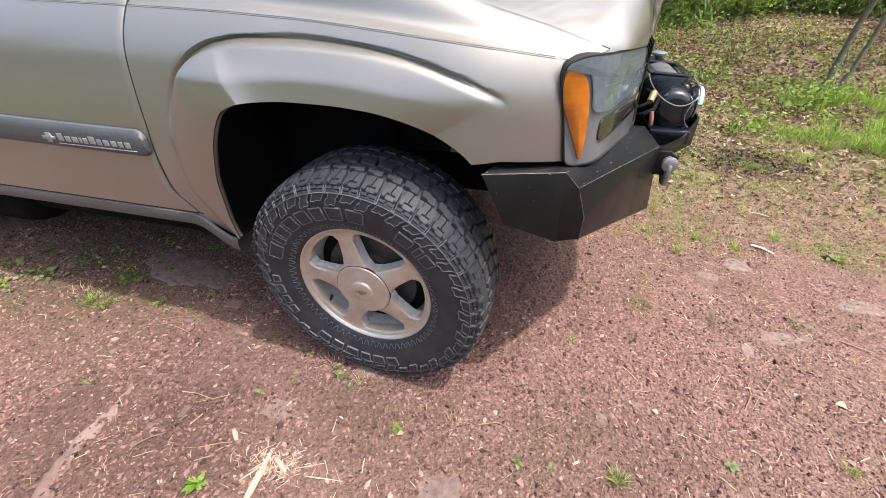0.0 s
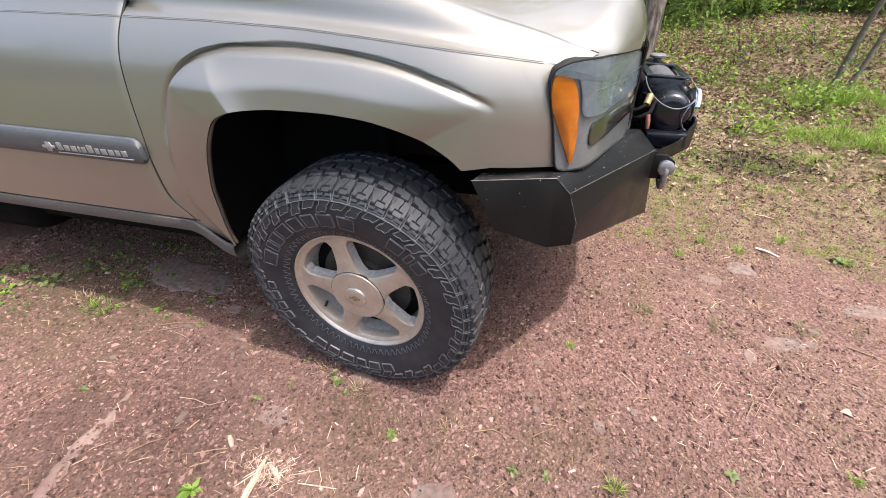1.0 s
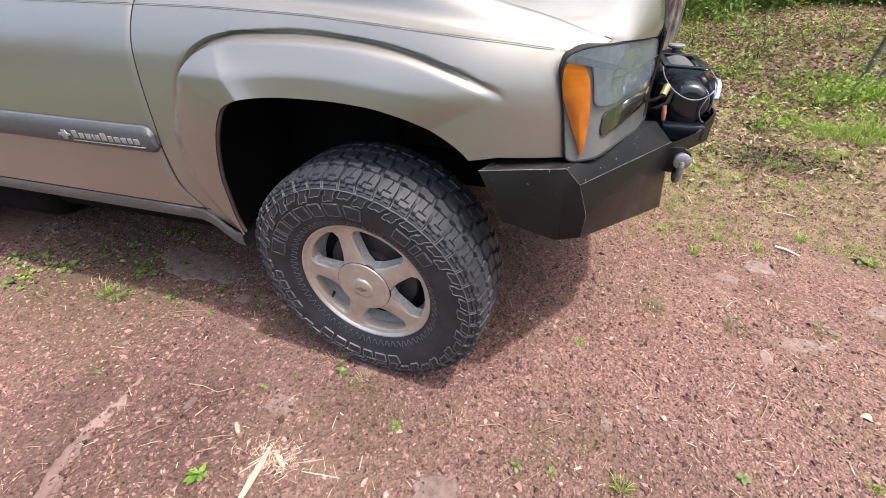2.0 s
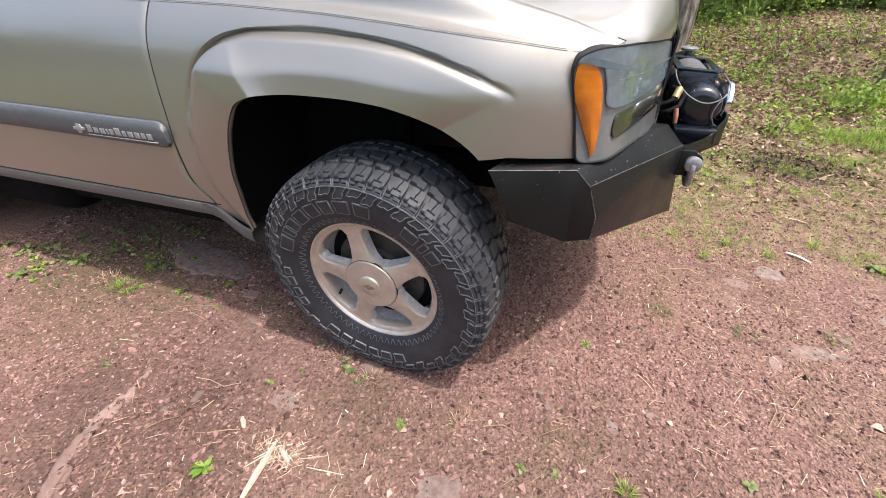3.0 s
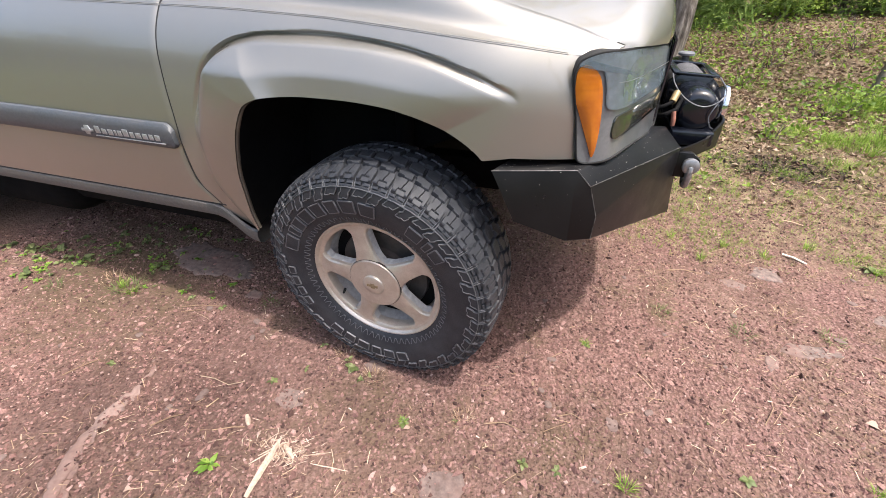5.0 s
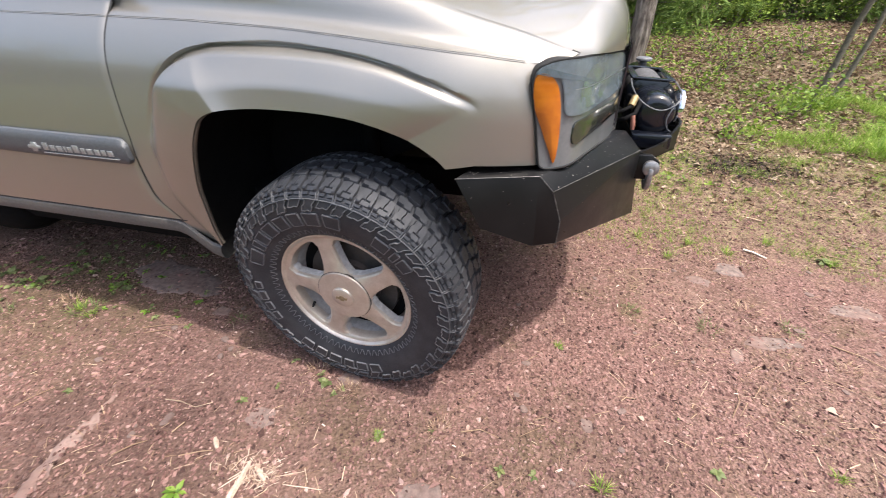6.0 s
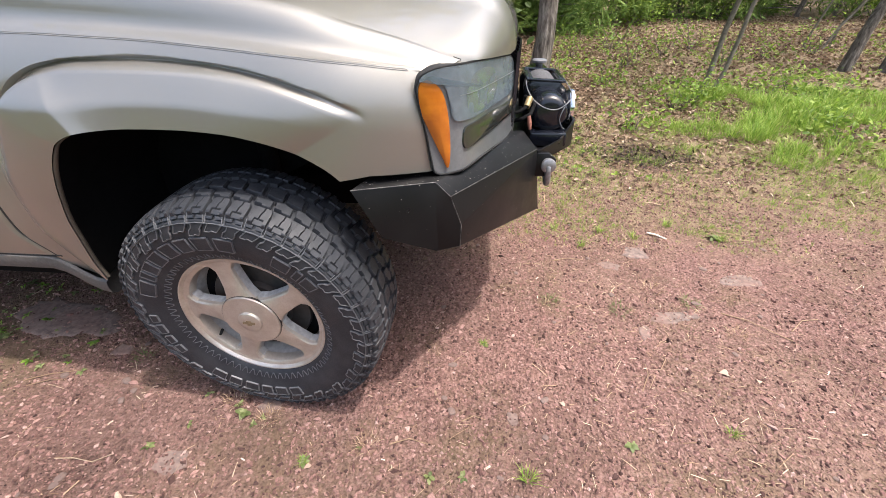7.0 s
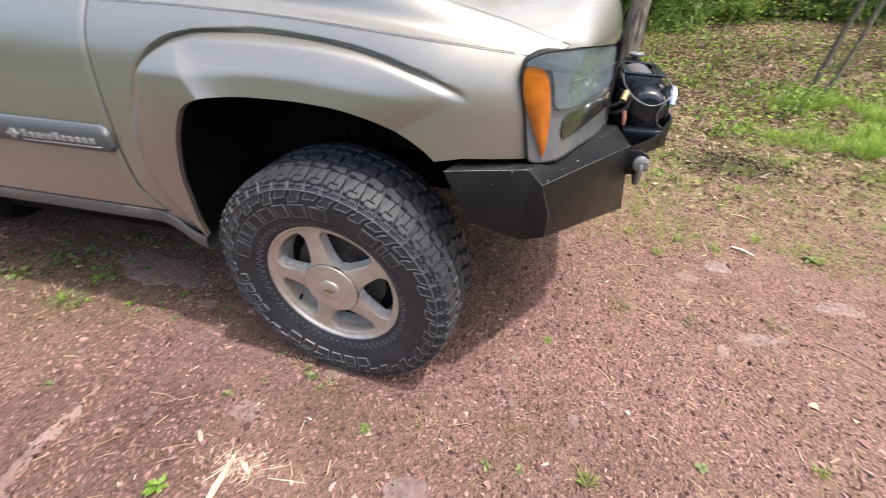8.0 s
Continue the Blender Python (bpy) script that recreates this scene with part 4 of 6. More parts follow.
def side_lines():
    """Edge highlights painted as paler lines: ribs by the rim, the ring of jagged lines, and plain outlined bars in
    place of the writing.
    """
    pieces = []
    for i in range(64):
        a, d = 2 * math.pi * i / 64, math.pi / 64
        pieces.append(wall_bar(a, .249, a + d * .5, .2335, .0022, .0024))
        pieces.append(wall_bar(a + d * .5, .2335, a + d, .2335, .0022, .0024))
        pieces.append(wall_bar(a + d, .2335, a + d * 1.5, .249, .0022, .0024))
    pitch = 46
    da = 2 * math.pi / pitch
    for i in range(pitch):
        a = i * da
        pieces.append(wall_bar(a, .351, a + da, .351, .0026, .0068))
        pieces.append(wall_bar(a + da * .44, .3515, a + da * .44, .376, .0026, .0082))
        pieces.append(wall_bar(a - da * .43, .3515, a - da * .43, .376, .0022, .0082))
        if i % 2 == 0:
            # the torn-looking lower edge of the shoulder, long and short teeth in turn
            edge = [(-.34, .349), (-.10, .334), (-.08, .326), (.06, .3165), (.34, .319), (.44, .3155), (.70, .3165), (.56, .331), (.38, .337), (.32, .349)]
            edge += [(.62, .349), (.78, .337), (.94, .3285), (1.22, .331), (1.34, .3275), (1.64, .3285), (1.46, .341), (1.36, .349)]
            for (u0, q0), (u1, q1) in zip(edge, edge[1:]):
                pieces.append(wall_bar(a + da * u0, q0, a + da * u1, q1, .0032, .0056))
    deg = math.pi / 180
    # paler highlight edges of the raised bars that stand where the writing is
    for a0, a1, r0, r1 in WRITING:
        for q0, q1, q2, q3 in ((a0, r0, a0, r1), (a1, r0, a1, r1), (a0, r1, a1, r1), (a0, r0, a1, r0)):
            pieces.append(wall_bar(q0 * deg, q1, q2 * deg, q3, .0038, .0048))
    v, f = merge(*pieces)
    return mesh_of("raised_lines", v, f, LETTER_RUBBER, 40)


SPOKE0 = 104.0


def face_y(r):
    """The dish of the spokes: recessed near the lip, proud at the hub."""
    return float(np.interp(r, [0, .085, .10, .16, .20, .21], [-.004, -.004, .002, .008, .010, .008]))


def spokes():
    """One cast face: a ring at the rim, a hub, and five broad spokes with chamfered sides."""
    pieces, flanks = [], []
    rs = [.070, .095, .12, .15, .175, .192, .206]
    half = [.052, .038, .0325, .029, .028, .040, .066]
    for k in range(5):
        a0 = radians(SPOKE0 + 72 * k)
        ca, sa = math.cos(a0), math.sin(a0)

        def at(r, w, y):
            w = max(-r * 0.95, min(r * 0.95, w))
            q = math.sqrt(max(0, r * r - w * w)) if r > 0.15 else r
            return (q * ca - w * sa, y, q * sa + w * ca)

        cols = [(-1.0, .036), (-1.0, .012), (-.93, .0035), (-.78, .0), (0, -.001), (.78, .0), (.93, .0035), (1.0, .012), (1.0, .036)]

        def fn(i, j):
            t, d = cols[j]
            wide = half[i] * (1.04 if d > 0.03 else 1.0)
            return at(rs[i], t * wide, face_y(rs[i]) + d)

        v, f = sheet(len(rs), len(cols), fn)
        flank = [q for i, q in enumerate(f) if i % 8 in (0, 7)]
        flanks.append((v, flank))
        pieces.append((v, [q for i, q in enumerate(f) if i % 8 not in (0, 7)]))
    # rim ring and lip
    pieces.append(lathe([(.193, .040), (.195, .022), (.198, .012), (.203, .008), (.210, .0055), (.213, .001), (.217, -.003), (.221, -.003), (.2225, .001), (.222, .008), (.214, .016)], 120))
    return mesh_of("spokes", *merge(*pieces), RIM, 32), [mesh_of("spoke_flank", *vf, BARREL, 32) for vf in flanks]


wheel_pose = pose(0, 0, 0.3865, 3.0, 0, -4.1)
barrel_me = mesh_of("wheel", *merge(lathe([(.214, .014), (.204, .03), (.196, .06), (.188, .10), (.192, .17), (.210, .20), (.212, .205)], 80)), BARREL, 40)
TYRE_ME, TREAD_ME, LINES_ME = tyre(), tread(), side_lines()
SPOKES_ME, FLANK_MES = spokes()
LUG_MES = [(mesh_of("shoulder_lug", *vf, RUBBER, 30), step) for vf, step in side_lugs()]
BLOCK_MES = [mesh_of("tread_block", *vf, RUBBER, 30) for vf in tread_blocks(0.0, 0.0)]
BAR_MES = [mesh_of("raised_bar", *wall_lug(radians(a0), radians(a1), r0, r1, 0.0040), RUBBER, 30) for a1, a0, r0, r1 in WRITING]
CAP_ME = mesh_of("centre_cap", *lathe([(.089, .012), (.089, -.004), (.0865, -.007), (.06, -.009), (.0365, -.0098), (.0355, -.0150), (.0335, -.0168), (.015, -.0178), (.0002, -.0180)], 64), RIM, 40)
SEAM_ME = mesh_of("cap_seam", *lathe([(.0885, -.001), (.0898, -.0040), (.0908, .002)], 64), DARK_METAL, 40)
EMBLEM_ME = mesh_bm("emblem", plate([(1.15 * a, -.0165, 1.15 * b) for a, b in ((-.016, .004), (-.006, .004), (-.006, .008), (.006, .008), (.007, .004), (.017, .004), (.015, -.004), (.006, -.004), (.006, -.008), (-.006, -.008), (-.007, -.004), (-.018, -.004))], (0, -.0025, 0)), EMBLEM, 40)
DISC_ME = mesh_of("brake_disc", *lathe([(.0001, .045), (.09, .045), (.095, .062), (.150, .062), (.152, .065), (.152, .080), (.09, .082), (.0001, .10)], 64), DARK_METAL, 40)
# black disc put behind the spokes in place of shade inside the wheel
BACKING_ME = mesh_of("brake_shield", *lathe([(.0001, .086), (.12, .086), (.183, .082), (.186, .078), (.180, .075), (.152, .078)], 64), LINER, 40)
VALVE_ME = mesh_of("valve", *tube([(-.150, .030, -.100), (-.142, .012, -.095), (-.140, .006, -.094)], [.005, .0045, .0035], 8), SEAM, 50)
for name_pose, flip in ((wheel_pose, False), (pose(-2.87, 0.01, 0.3885), False), (pose(0, 2 * MID, 0.3885, 0, 0, 176), True), (pose(-2.87, 2 * MID - 0.01, 0.3885, 0, 0, 180), True)):
    w = part("wheel", barrel_me, car, "five-spoke dusty alloy wheel with all-terrain tyre", name_pose)
    part("tyre", TYRE_ME, w, "black all-terrain tyre, dusty")
    if name_pose is wheel_pose:
        jit = random.Random(4)
        for k in range(PITCH):
            about = Matrix.Rotation(-(k + jit.uniform(-.05, .05)) * DA, 4, "Y")
            for me in BLOCK_MES:
                part("tread_block", me, w, at=about)
            for me, step in LUG_MES:
                if k % step == 0:
                    part("shoulder_lug", me, w, at=Matrix.Rotation(-k * DA, 4, "Y"))
    else:
        part("tread", TREAD_ME, w, "chunky black tread blocks")
    for me in BAR_MES:
        part("raised_bar", me, w)
    part("sidewall_relief", LINES_ME, w, "raised sidewall lines in paler grey as edge highlights")
    part("rim_face", SPOKES_ME, w, "dusty champagne five-spoke rim face")
    for me in FLANK_MES:
        part("spoke_flank", me, w, "bare silver cast sides of a spoke")
    part("centre_cap", CAP_ME, w, "dusty round centre cap")
    part("cap_seam", SEAM_ME, w)
    part("cap_emblem", EMBLEM_ME, w)
    part("brake_disc", DISC_ME, w, "dark brake disc")
    part("brake_shield", BACKING_ME, w, "black disc added to darken the openings between spokes")
    part("valve", VALVE_ME, w, "black valve stem")


# ---- bumper and winch ----


def side_at(x, z):
    """A point of the wing's flat side plate."""
    return (x, 0.003 + 0.245 * (x - 0.346) - 0.02 * (0.806 - z), z)


A, B, C = side_at(.346, .806), side_at(.541, .812), side_at(.577, .772)
LW, E, D, DR = side_at(.604, .692), side_at(.602, .627), side_at(.545, .618), side_at(.408, .672)
FT, FB, TI = (.832, .474, .752), (.868, .540, .500), (.790, .552, .787)


def hull_mesh(name, faces, thick, mat):
    """Welded plate faces with a little thickness, edges slightly rounded."""
    bm = bmesh.new()
    seen = {}
    for face in faces:
        vs = []
        for p in face:
            if p not in seen:
                seen[p] = bm.verts.new(p)
            vs.append(seen[p])
        bm.faces.new(vs)
    bmesh.ops.triangulate(bm, faces=[f for f in bm.faces if len(f.verts) > 4])
    bmesh.ops.recalc_face_normals(bm, faces=bm.faces)
    return bm


def bumper_wing():
    bt = (.545, .20, .640)
    back = (.50, .40, .82)
    bm = hull_mesh("bumper_wing", [
        (A, B, C, LW, E, D, DR),           # side plate
        (C, FT, FB, E, LW),                # front plate
        (B, TI, FT, C),                    # sloped top
        (A, back, TI, B),                  # shelf under the lamp
        (E, FB, (.70, .56, .50), D),       # underside
        (FT, TI, (.70, .56, .50), FB),
    ], 0.005, BUMPER)
    sharp = [e for e in bm.edges if len(e.link_faces) == 2 and e.calc_face_angle(0) > 0.25]
    bmesh.ops.bevel(bm, geom=sharp, offset=0.005, segments=2, affect="EDGES", profile=0.5)
    return mesh_bm("bumper", bm, BUMPER, 30)


bumper = both("bumper", bumper_wing(), car, "chipped black steel plate bumper")
# paler bead along each edge: wear, plus the edge highlight put into colour
for ends in ((A, B), (B, C), (C, FT), (C, LW), (LW, E)):
    both("worn_edge", mesh_of("worn_edge", *tube([Vector(ends[0]).lerp(Vector(ends[1]), k / 8) + Vector((-.0006, .0008, -.0006)) for k in range(9)], 0.0014, 6), EDGE_LINE, 60), car, "edge in paler grey for wear and its highlight")
# middle section: front plate that steps out round the winch, and its floor
TRAY = [(.835, .480), (.90, .565), (.93, .606), (.978, .672), (.985, .70), (.985, 1.16), (.978, 1.188), (.93, 1.254), (.90, 1.295), (.835, 1.38)]
RIM_Z = [.742, .742, .744, .786, .788, .788, .786, .744, .742, .742]
tv, tf = [], []
for (x, y), zt in zip(TRAY, RIM_Z):
    tv += [(x, y, .700), (x, y, zt), (x - .006, y + (.004 if y < MID else -.004), zt), (x - .006, y + (.004 if y < MID else -.004), .700)]
for k in range(len(TRAY) - 1):
    tf += [(4 * k + j, 4 * k + 4 + j, 4 * k + 4 + (j + 1) % 4, 4 * k + (j + 1) % 4) for j in range(4)]
tray_me = mesh_of("winch_tray", tv, [q[::-1] for q in tf], BUMPER, 30)
part("winch_tray", tray_me, bumper, "black steel winch tray")
part("tray_floor", mesh_bm("tray_floor", plate([(x, y, .706) for x, y in TRAY] + [(.58, 1.38, .706), (.58, .48, .706)], (0, 0, -.006)), BUMPER, 30), bumper)
part("lower_plate", mesh_bm("lower_plate", plate([(.838, .50, .70), (.838, 1.36, .70), (.868, 1.32, .50), (.868, .54, .50)], (-.006, 0, 0)), BUMPER, 30), bumper)
# shackle tab and bow shackle
for side in (0, 1):
    def fl(y, side=side):
        return 2 * MID - y if side else y
    tab = part("shackle_tab", mesh_bm("shackle_tab", plate([(.83, fl(.478), .735), (.872, fl(.478), .735), (.898, fl(.478), .715), (.898, fl(.478), .680), (.872, fl(.478), .655), (.83, fl(.478), .655)], (0, 0.022 * (1 if not side else -1), 0), .003), BUMPER, 30), bumper, "black shackle tab")
    part("shackle_pin", mesh_of("shackle_pin", *tube([(.872, fl(.452), .700), (.872, fl(.456), .700), (.872, fl(.462), .700), (.872, fl(.52), .700)], [.019, .0245, .0245, .011], 20), STEEL, 40), bumper, "grey steel shackle pin")
    bow = []
    for k in range(25):
        a = math.pi * (-0.12 + 1.24 * k / 24)
        bow.append((.872 + 0.004 * math.sin(a), fl(.489 - .030 * math.cos(a)), .690 - 0.062 * math.sin(a) ** 0.8 if math.sin(a) > 0 else .698))
    part("shackle_bow", mesh_of("shackle_bow", *tube(bow, .0105, 10), STEEL, 50), bumper, "grey steel bow shackle")

def bent(pts, n=40):
    """Many points along a smooth open curve through a few."""
    out = []
    for i in range(n):
        u = (len(pts) - 1) * i / (n - 1)
        a = min(int(u), len(pts) - 2)
        t = u - a
        p0, p1, p2, p3 = (Vector(pts[min(len(pts) - 1, max(0, a + d))]) for d in (-1, 0, 1, 2))
        out.append(0.5 * (2 * p1 + (p2 - p0) * t + (2 * p0 - 5 * p1 + 4 * p2 - p3) * t * t + (3 * p1 - p0 - 3 * p2 + p3) * t**3))
    return out


# winch
WX, WZ = .885, .842
winch = part("winch", mesh_bm("winch", block((WX, MID, .735), (.13, .62, .05), .008), GLOSS_BLACK, 30), car, "black electric winch in the bumper tray")


def along_y(profile, cx, cz, n=40):
    v, f = lathe(profile, n)
    return [(x + cx, y, z + cz) for x, y, z in v], f


part("motor", mesh_of("motor", *along_y([(.0001, .650), (.040, .650), (.052, .653), (.061, .661), (.066, .674), (.067, .70), (.067, .80), (.064, .806), (.064, .85)], WX, WZ - .028), GLOSS_BLACK, 35), winch, "glossy black winch motor")
part("gearbox", mesh_of("gearbox", *along_y([(.068, 1.05), (.072, 1.055), (.072, 1.18), (.06, 1.20), (.0001, 1.205)], WX, WZ - .012), GLOSS_BLACK, 35), winch)
drum = [(.060, .85)]
for k in range(16):
    y = .86 + .18 * k / 15
    drum += [(.058, y - .005), (.065, y), (.058, y + .005)]
part("drum", mesh_of("drum", *along_y(drum + [(.060, 1.05)], WX, WZ - .006, 32), ROPE, 40), winch, "grey rope on the drum")
for y in (.812, .845, 1.05):
    part("winch_frame", mesh_bm("winch_frame", plate([(WX - .075, y, .745), (WX + .075, y, .745), (WX + .078, y, .865), (WX + .050, y, .892), (WX - .052, y, .896), (WX - .080, y, .868)], (0, .010, 0), .002), GLOSS_BLACK, 30), winch)
for x, y, z, dx, dy in ((WX + .060, .933, .894, .024, .25), (WX - .062, .933, .900, .026, .25), (WX, .816, .898, .13, .022), (WX, 1.050, .898, .13, .022)):
    part("frame_bar", mesh_bm("frame_bar", block((x, y, z), (dx, dy, .009), .003, Matrix.Rotation(radians(2.6), 4, "Y")), GLOSS_BLACK, 30), winch)
part("tie_bar", mesh_of("tie_bar", *tube([(WX + .07, .812, .77), (WX + .07, 1.06, .77)], .007, 12), GLOSS_BLACK, 40), winch)
# moulded ribs on the motor's end and the control wire over it
part("control_cable", mesh_of("control_cable", *tube(bent([(WX - .078, .80, .90), (WX - .078, .72, .885), (WX - .062, .655, .866), (WX - .035, .638, .848), (WX, .636, .836), (WX + .03, .638, .840), (WX + .06, .65, .860), (WX + .075, .70, .878), (WX + .07, .80, .895)]), .0020, 7), GREY_WIRE, 50), winch, "thin grey cable")
part("control_cable", mesh_of("control_cable", *tube(bent([(WX + .062, .66, .862), (WX + .044, .640, .838), (WX + .034, .636, .805), (WX + .046, .642, .775), (WX + .064, .665, .76)]), .0020, 7), GREY_WIRE, 50), winch)
part("clutch_knob", mesh_of("clutch_knob", *merge(tube([(WX + .005, 1.13, .87), (WX + .005, 1.13, .915)], [.016, .014], 14), tube([(WX + .005, 1.13, .911), (WX + .005, 1.13, .914), (WX + .005, 1.13, .921), (WX + .005, 1.13, .925)], [.024, .031, .031, .027], 24)), GREY_WIRE, 40), winch, "dark grey clutch knob")
# hoses and terminals beside the motor
part("terminal", mesh_of("terminal", *tube([(.80, .63, .845), (.812, .66, .868)], [.011, .012], 12), BRASS, 40), winch, "brass cable terminal")
part("power_cable", mesh_of("power_cable", *tube([(.76, .62, .80), (.785, .60, .812), (.815, .615, .826), (.83, .66, .848), (.80, .72, .86)], .007, 10), LINER, 50), winch, "black power cable")
part("power_cable", mesh_of("power_cable", *tube([(.75, .60, .83), (.775, .60, .838), (.80, .63, .845)], .006, 10), LINER, 50), winch)
part("terminal_boot", mesh_of("terminal_boot", *tube([(.815, .60, .778), (.812, .60, .80), (.808, .605, .822)], [.006, .008, .007], 10), RED_RUBBER, 50), winch, "faded red cable boot")
# round lamp on the tray's front
spot = part("spot_lamp", mesh_of("spot_lamp", *[(lambda vf: ([(.960 - y, .742 + x, .822 + z) for x, y, z in vf[0]], vf[1]))(lathe([(.0001, .03), (.03, .028), (.052, .015), (.058, .0), (.058, -.006), (.054, -.010)], 36))][0], GLOSS_BLACK, 40), car, "round lamp with a bright rim")
part("lamp_ring", mesh_of("lamp_ring", *[(lambda vf: ([(.960 - y, .742 + x, .822 + z) for x, y, z in vf[0]], vf[1]))(lathe([(.0585, .002), (.062, -.004), (.061, -.014), (.052, -.014), (.048, -.009), (.0001, -.008)], 36))][0], CHROME, 40), spot, "bright chrome ring")


# ---- ground ----
def value_noise(x, y, seed):
    """Smooth noise of about -1 to 1 on a unit lattice."""
    x, y = np.asarray(x, float), np.asarray(y, float)
    xi, yi = np.floor(x), np.floor(y)
    fx, fy = x - xi, y - yi
    fx, fy = fx * fx * (3 - 2 * fx), fy * fy * (3 - 2 * fy)

    def h(a, b):
        v = np.sin(a * 127.1 + b * 311.7 + seed * 74.7) * 43758.5453
        return v - np.floor(v)

    return 2 * ((h(xi, yi) * (1 - fx) + h(xi + 1, yi) * fx) * (1 - fy) + (h(xi, yi + 1) * (1 - fx) + h(xi + 1, yi + 1) * fx) * fy) - 1


def ground_z(x, y):
    x, y = np.asarray(x, float), np.asarray(y, float)
    z = 0.010 * value_noise(x * 1.7, y * 1.7, 1) + 0.006 * value_noise(x * 4.3, y * 4.3, 2) + 0.0035 * value_noise(x * 11, y * 11, 3)
    z = z + 0.0022 * value_noise(x * 27, y * 27, 4)
    far = np.clip((y - 2.2) / 2.5, 0, 1)
    z = z + far * (0.04 * value_noise(x * 0.8, y * 0.8, 5) + 0.03 * value_noise(x * 2.3, y * 2.3, 6))
    back = np.clip((y - 5) / 30, 0, 1)
    z = z + back * 0.8
    # the long low ridge of hard ground
    d = np.abs((x + 0.775) + (y + 0.40) * 0.28 + 0.02 * value_noise(y * 9, x * 0, 7))
    z = z + 0.020 * np.exp(-(d / 0.035) ** 2) * np.clip((-(y) - 0.16) / 0.1, 0, 1)
    # settled under the front wheel
    foot = np.exp(-((x / 0.22) ** 2 + ((y - 0.08) / 0.2) ** 2))
    return z * (1 - foot) - 0.003 * foot


def spread(lo, hi, step, reach, grow=1.06):
    mid = list(np.arange(lo, hi + step / 2, step))
    a, s = [], step
    q = lo
    while q > -reach:
        s *= grow
        q -= s
        a.append(q)
    b, s = [], step
    q = hi
    while q < reach:
        s *= grow
        q += s
        b.append(q)
    return np.array(a[::-1] + mid + b)


gx, gy = spread(-2.3, 3.6, 0.031, 400, 1.08), spread(-1.1, 3.2, 0.031, 400, 1.08)
GX, GY = np.meshgrid(gx, gy, indexing="ij")
GZ = ground_z(GX, GY) * np.clip(1.4 - np.maximum(abs(GX), abs(GY)) / 120, 0, 1)
idx = np.arange(GX.size).reshape(GX.shape)
quads = np.stack([idx[:-1, :-1], idx[1:, :-1], idx[1:, 1:], idx[:-1, 1:]], -1).reshape(-1, 4)
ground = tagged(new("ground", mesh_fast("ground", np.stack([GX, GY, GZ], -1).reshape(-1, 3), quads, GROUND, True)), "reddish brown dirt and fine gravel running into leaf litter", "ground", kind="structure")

rng = np.random.default_rng(7)


def turns(n, tilt):
    """Random turns: any heading, tilted by about tilt radians."""
    a, b, c = rng.uniform(0, 2 * np.pi, n), rng.normal(0, tilt, n), rng.normal(0, tilt, n)
    ca, sa, cb, sb, cc, sc = np.cos(a), np.sin(a), np.cos(b), np.sin(b), np.cos(c), np.sin(c)
    z = np.zeros(n)
    o = np.ones(n)
    rz = np.stack([ca, -sa, z, sa, ca, z, z, z, o], -1).reshape(n, 3, 3)
    rx = np.stack([o, z, z, z, cb, -sb, z, sb, cb], -1).reshape(n, 3, 3)
    ry = np.stack([cc, z, sc, z, o, z, -sc, z, cc], -1).reshape(n, 3, 3)
    return rz @ rx @ ry


def scatter(base_v, base_f, places, scales, tilt, jitter=0.0):
    """Copies of a small form at places (n, 3), as one pair of arrays."""
    n, k = len(places), len(base_v)
    v = np.repeat(base_v[None], n, 0) * scales[:, None, :]
    if jitter:
        v = v * (1 + rng.normal(0, jitter, (n, k, 1)))
    v = np.einsum("nij,nkj->nki", turns(n, tilt), v) + places[:, None, :]
    f = base_f[None] + (np.arange(n) * k)[:, None, None]
    return v.reshape(-1, 3), f.reshape(-1, base_f.shape[1])


def on_ground(x, y, lift=0.0):
    return np.stack([x, y, ground_z(x, y) + lift], -1)


def dirt_spot(n, x0, x1, y0, y1, lean=1.0):
    """Random spots, thicker towards the camera."""
    x = rng.uniform(x0, x1, n)
    y = y0 + (y1 - y0) * rng.random(n) ** lean
    return x, y


# fine gravel
OCT_V = np.array([(1, .1, 0), (-1, -.15, 0), (.15, 1, 0), (-.1, -1, 0), (.3, .2, 1), (-.35, -.1, .9), (0, 0, -1)], float)
OCT_F = np.array([(0, 2, 4), (2, 5, 4), (2, 1, 5), (1, 3, 5), (3, 4, 5), (3, 0, 4), (2, 0, 6), (1, 2, 6), (3, 1, 6), (0, 3, 6)])
x, y = dirt_spot(104000, -2.3, 3.4, -0.95, 2.4, 1.3)
keep = rng.random(len(x)) < (0.35 + 0.65 * (value_noise(x * 2.2, y * 2.2, 21) > -0.35)) * np.clip(np.hypot(x + 1.45, y - 0.2) / 0.7, 0.45, 1)
x, y = x[keep], y[keep]
size = np.exp(rng.normal(math.log(0.0039), 0.40, len(x))).clip(0.002, 0.014)
sc = size[:, None] * rng.uniform(0.6, 1.35, (len(x), 3)) * np.array([1.25, 0.95, 0.8])
tagged(new("gravel", mesh_fast("gravel", *scatter(OCT_V, OCT_F, on_ground(x, y, 0.0008), sc, 0.35, 0.2), GRAVEL)), "fine reddish gravel scattered on the dirt", "gravel", kind="stuff")

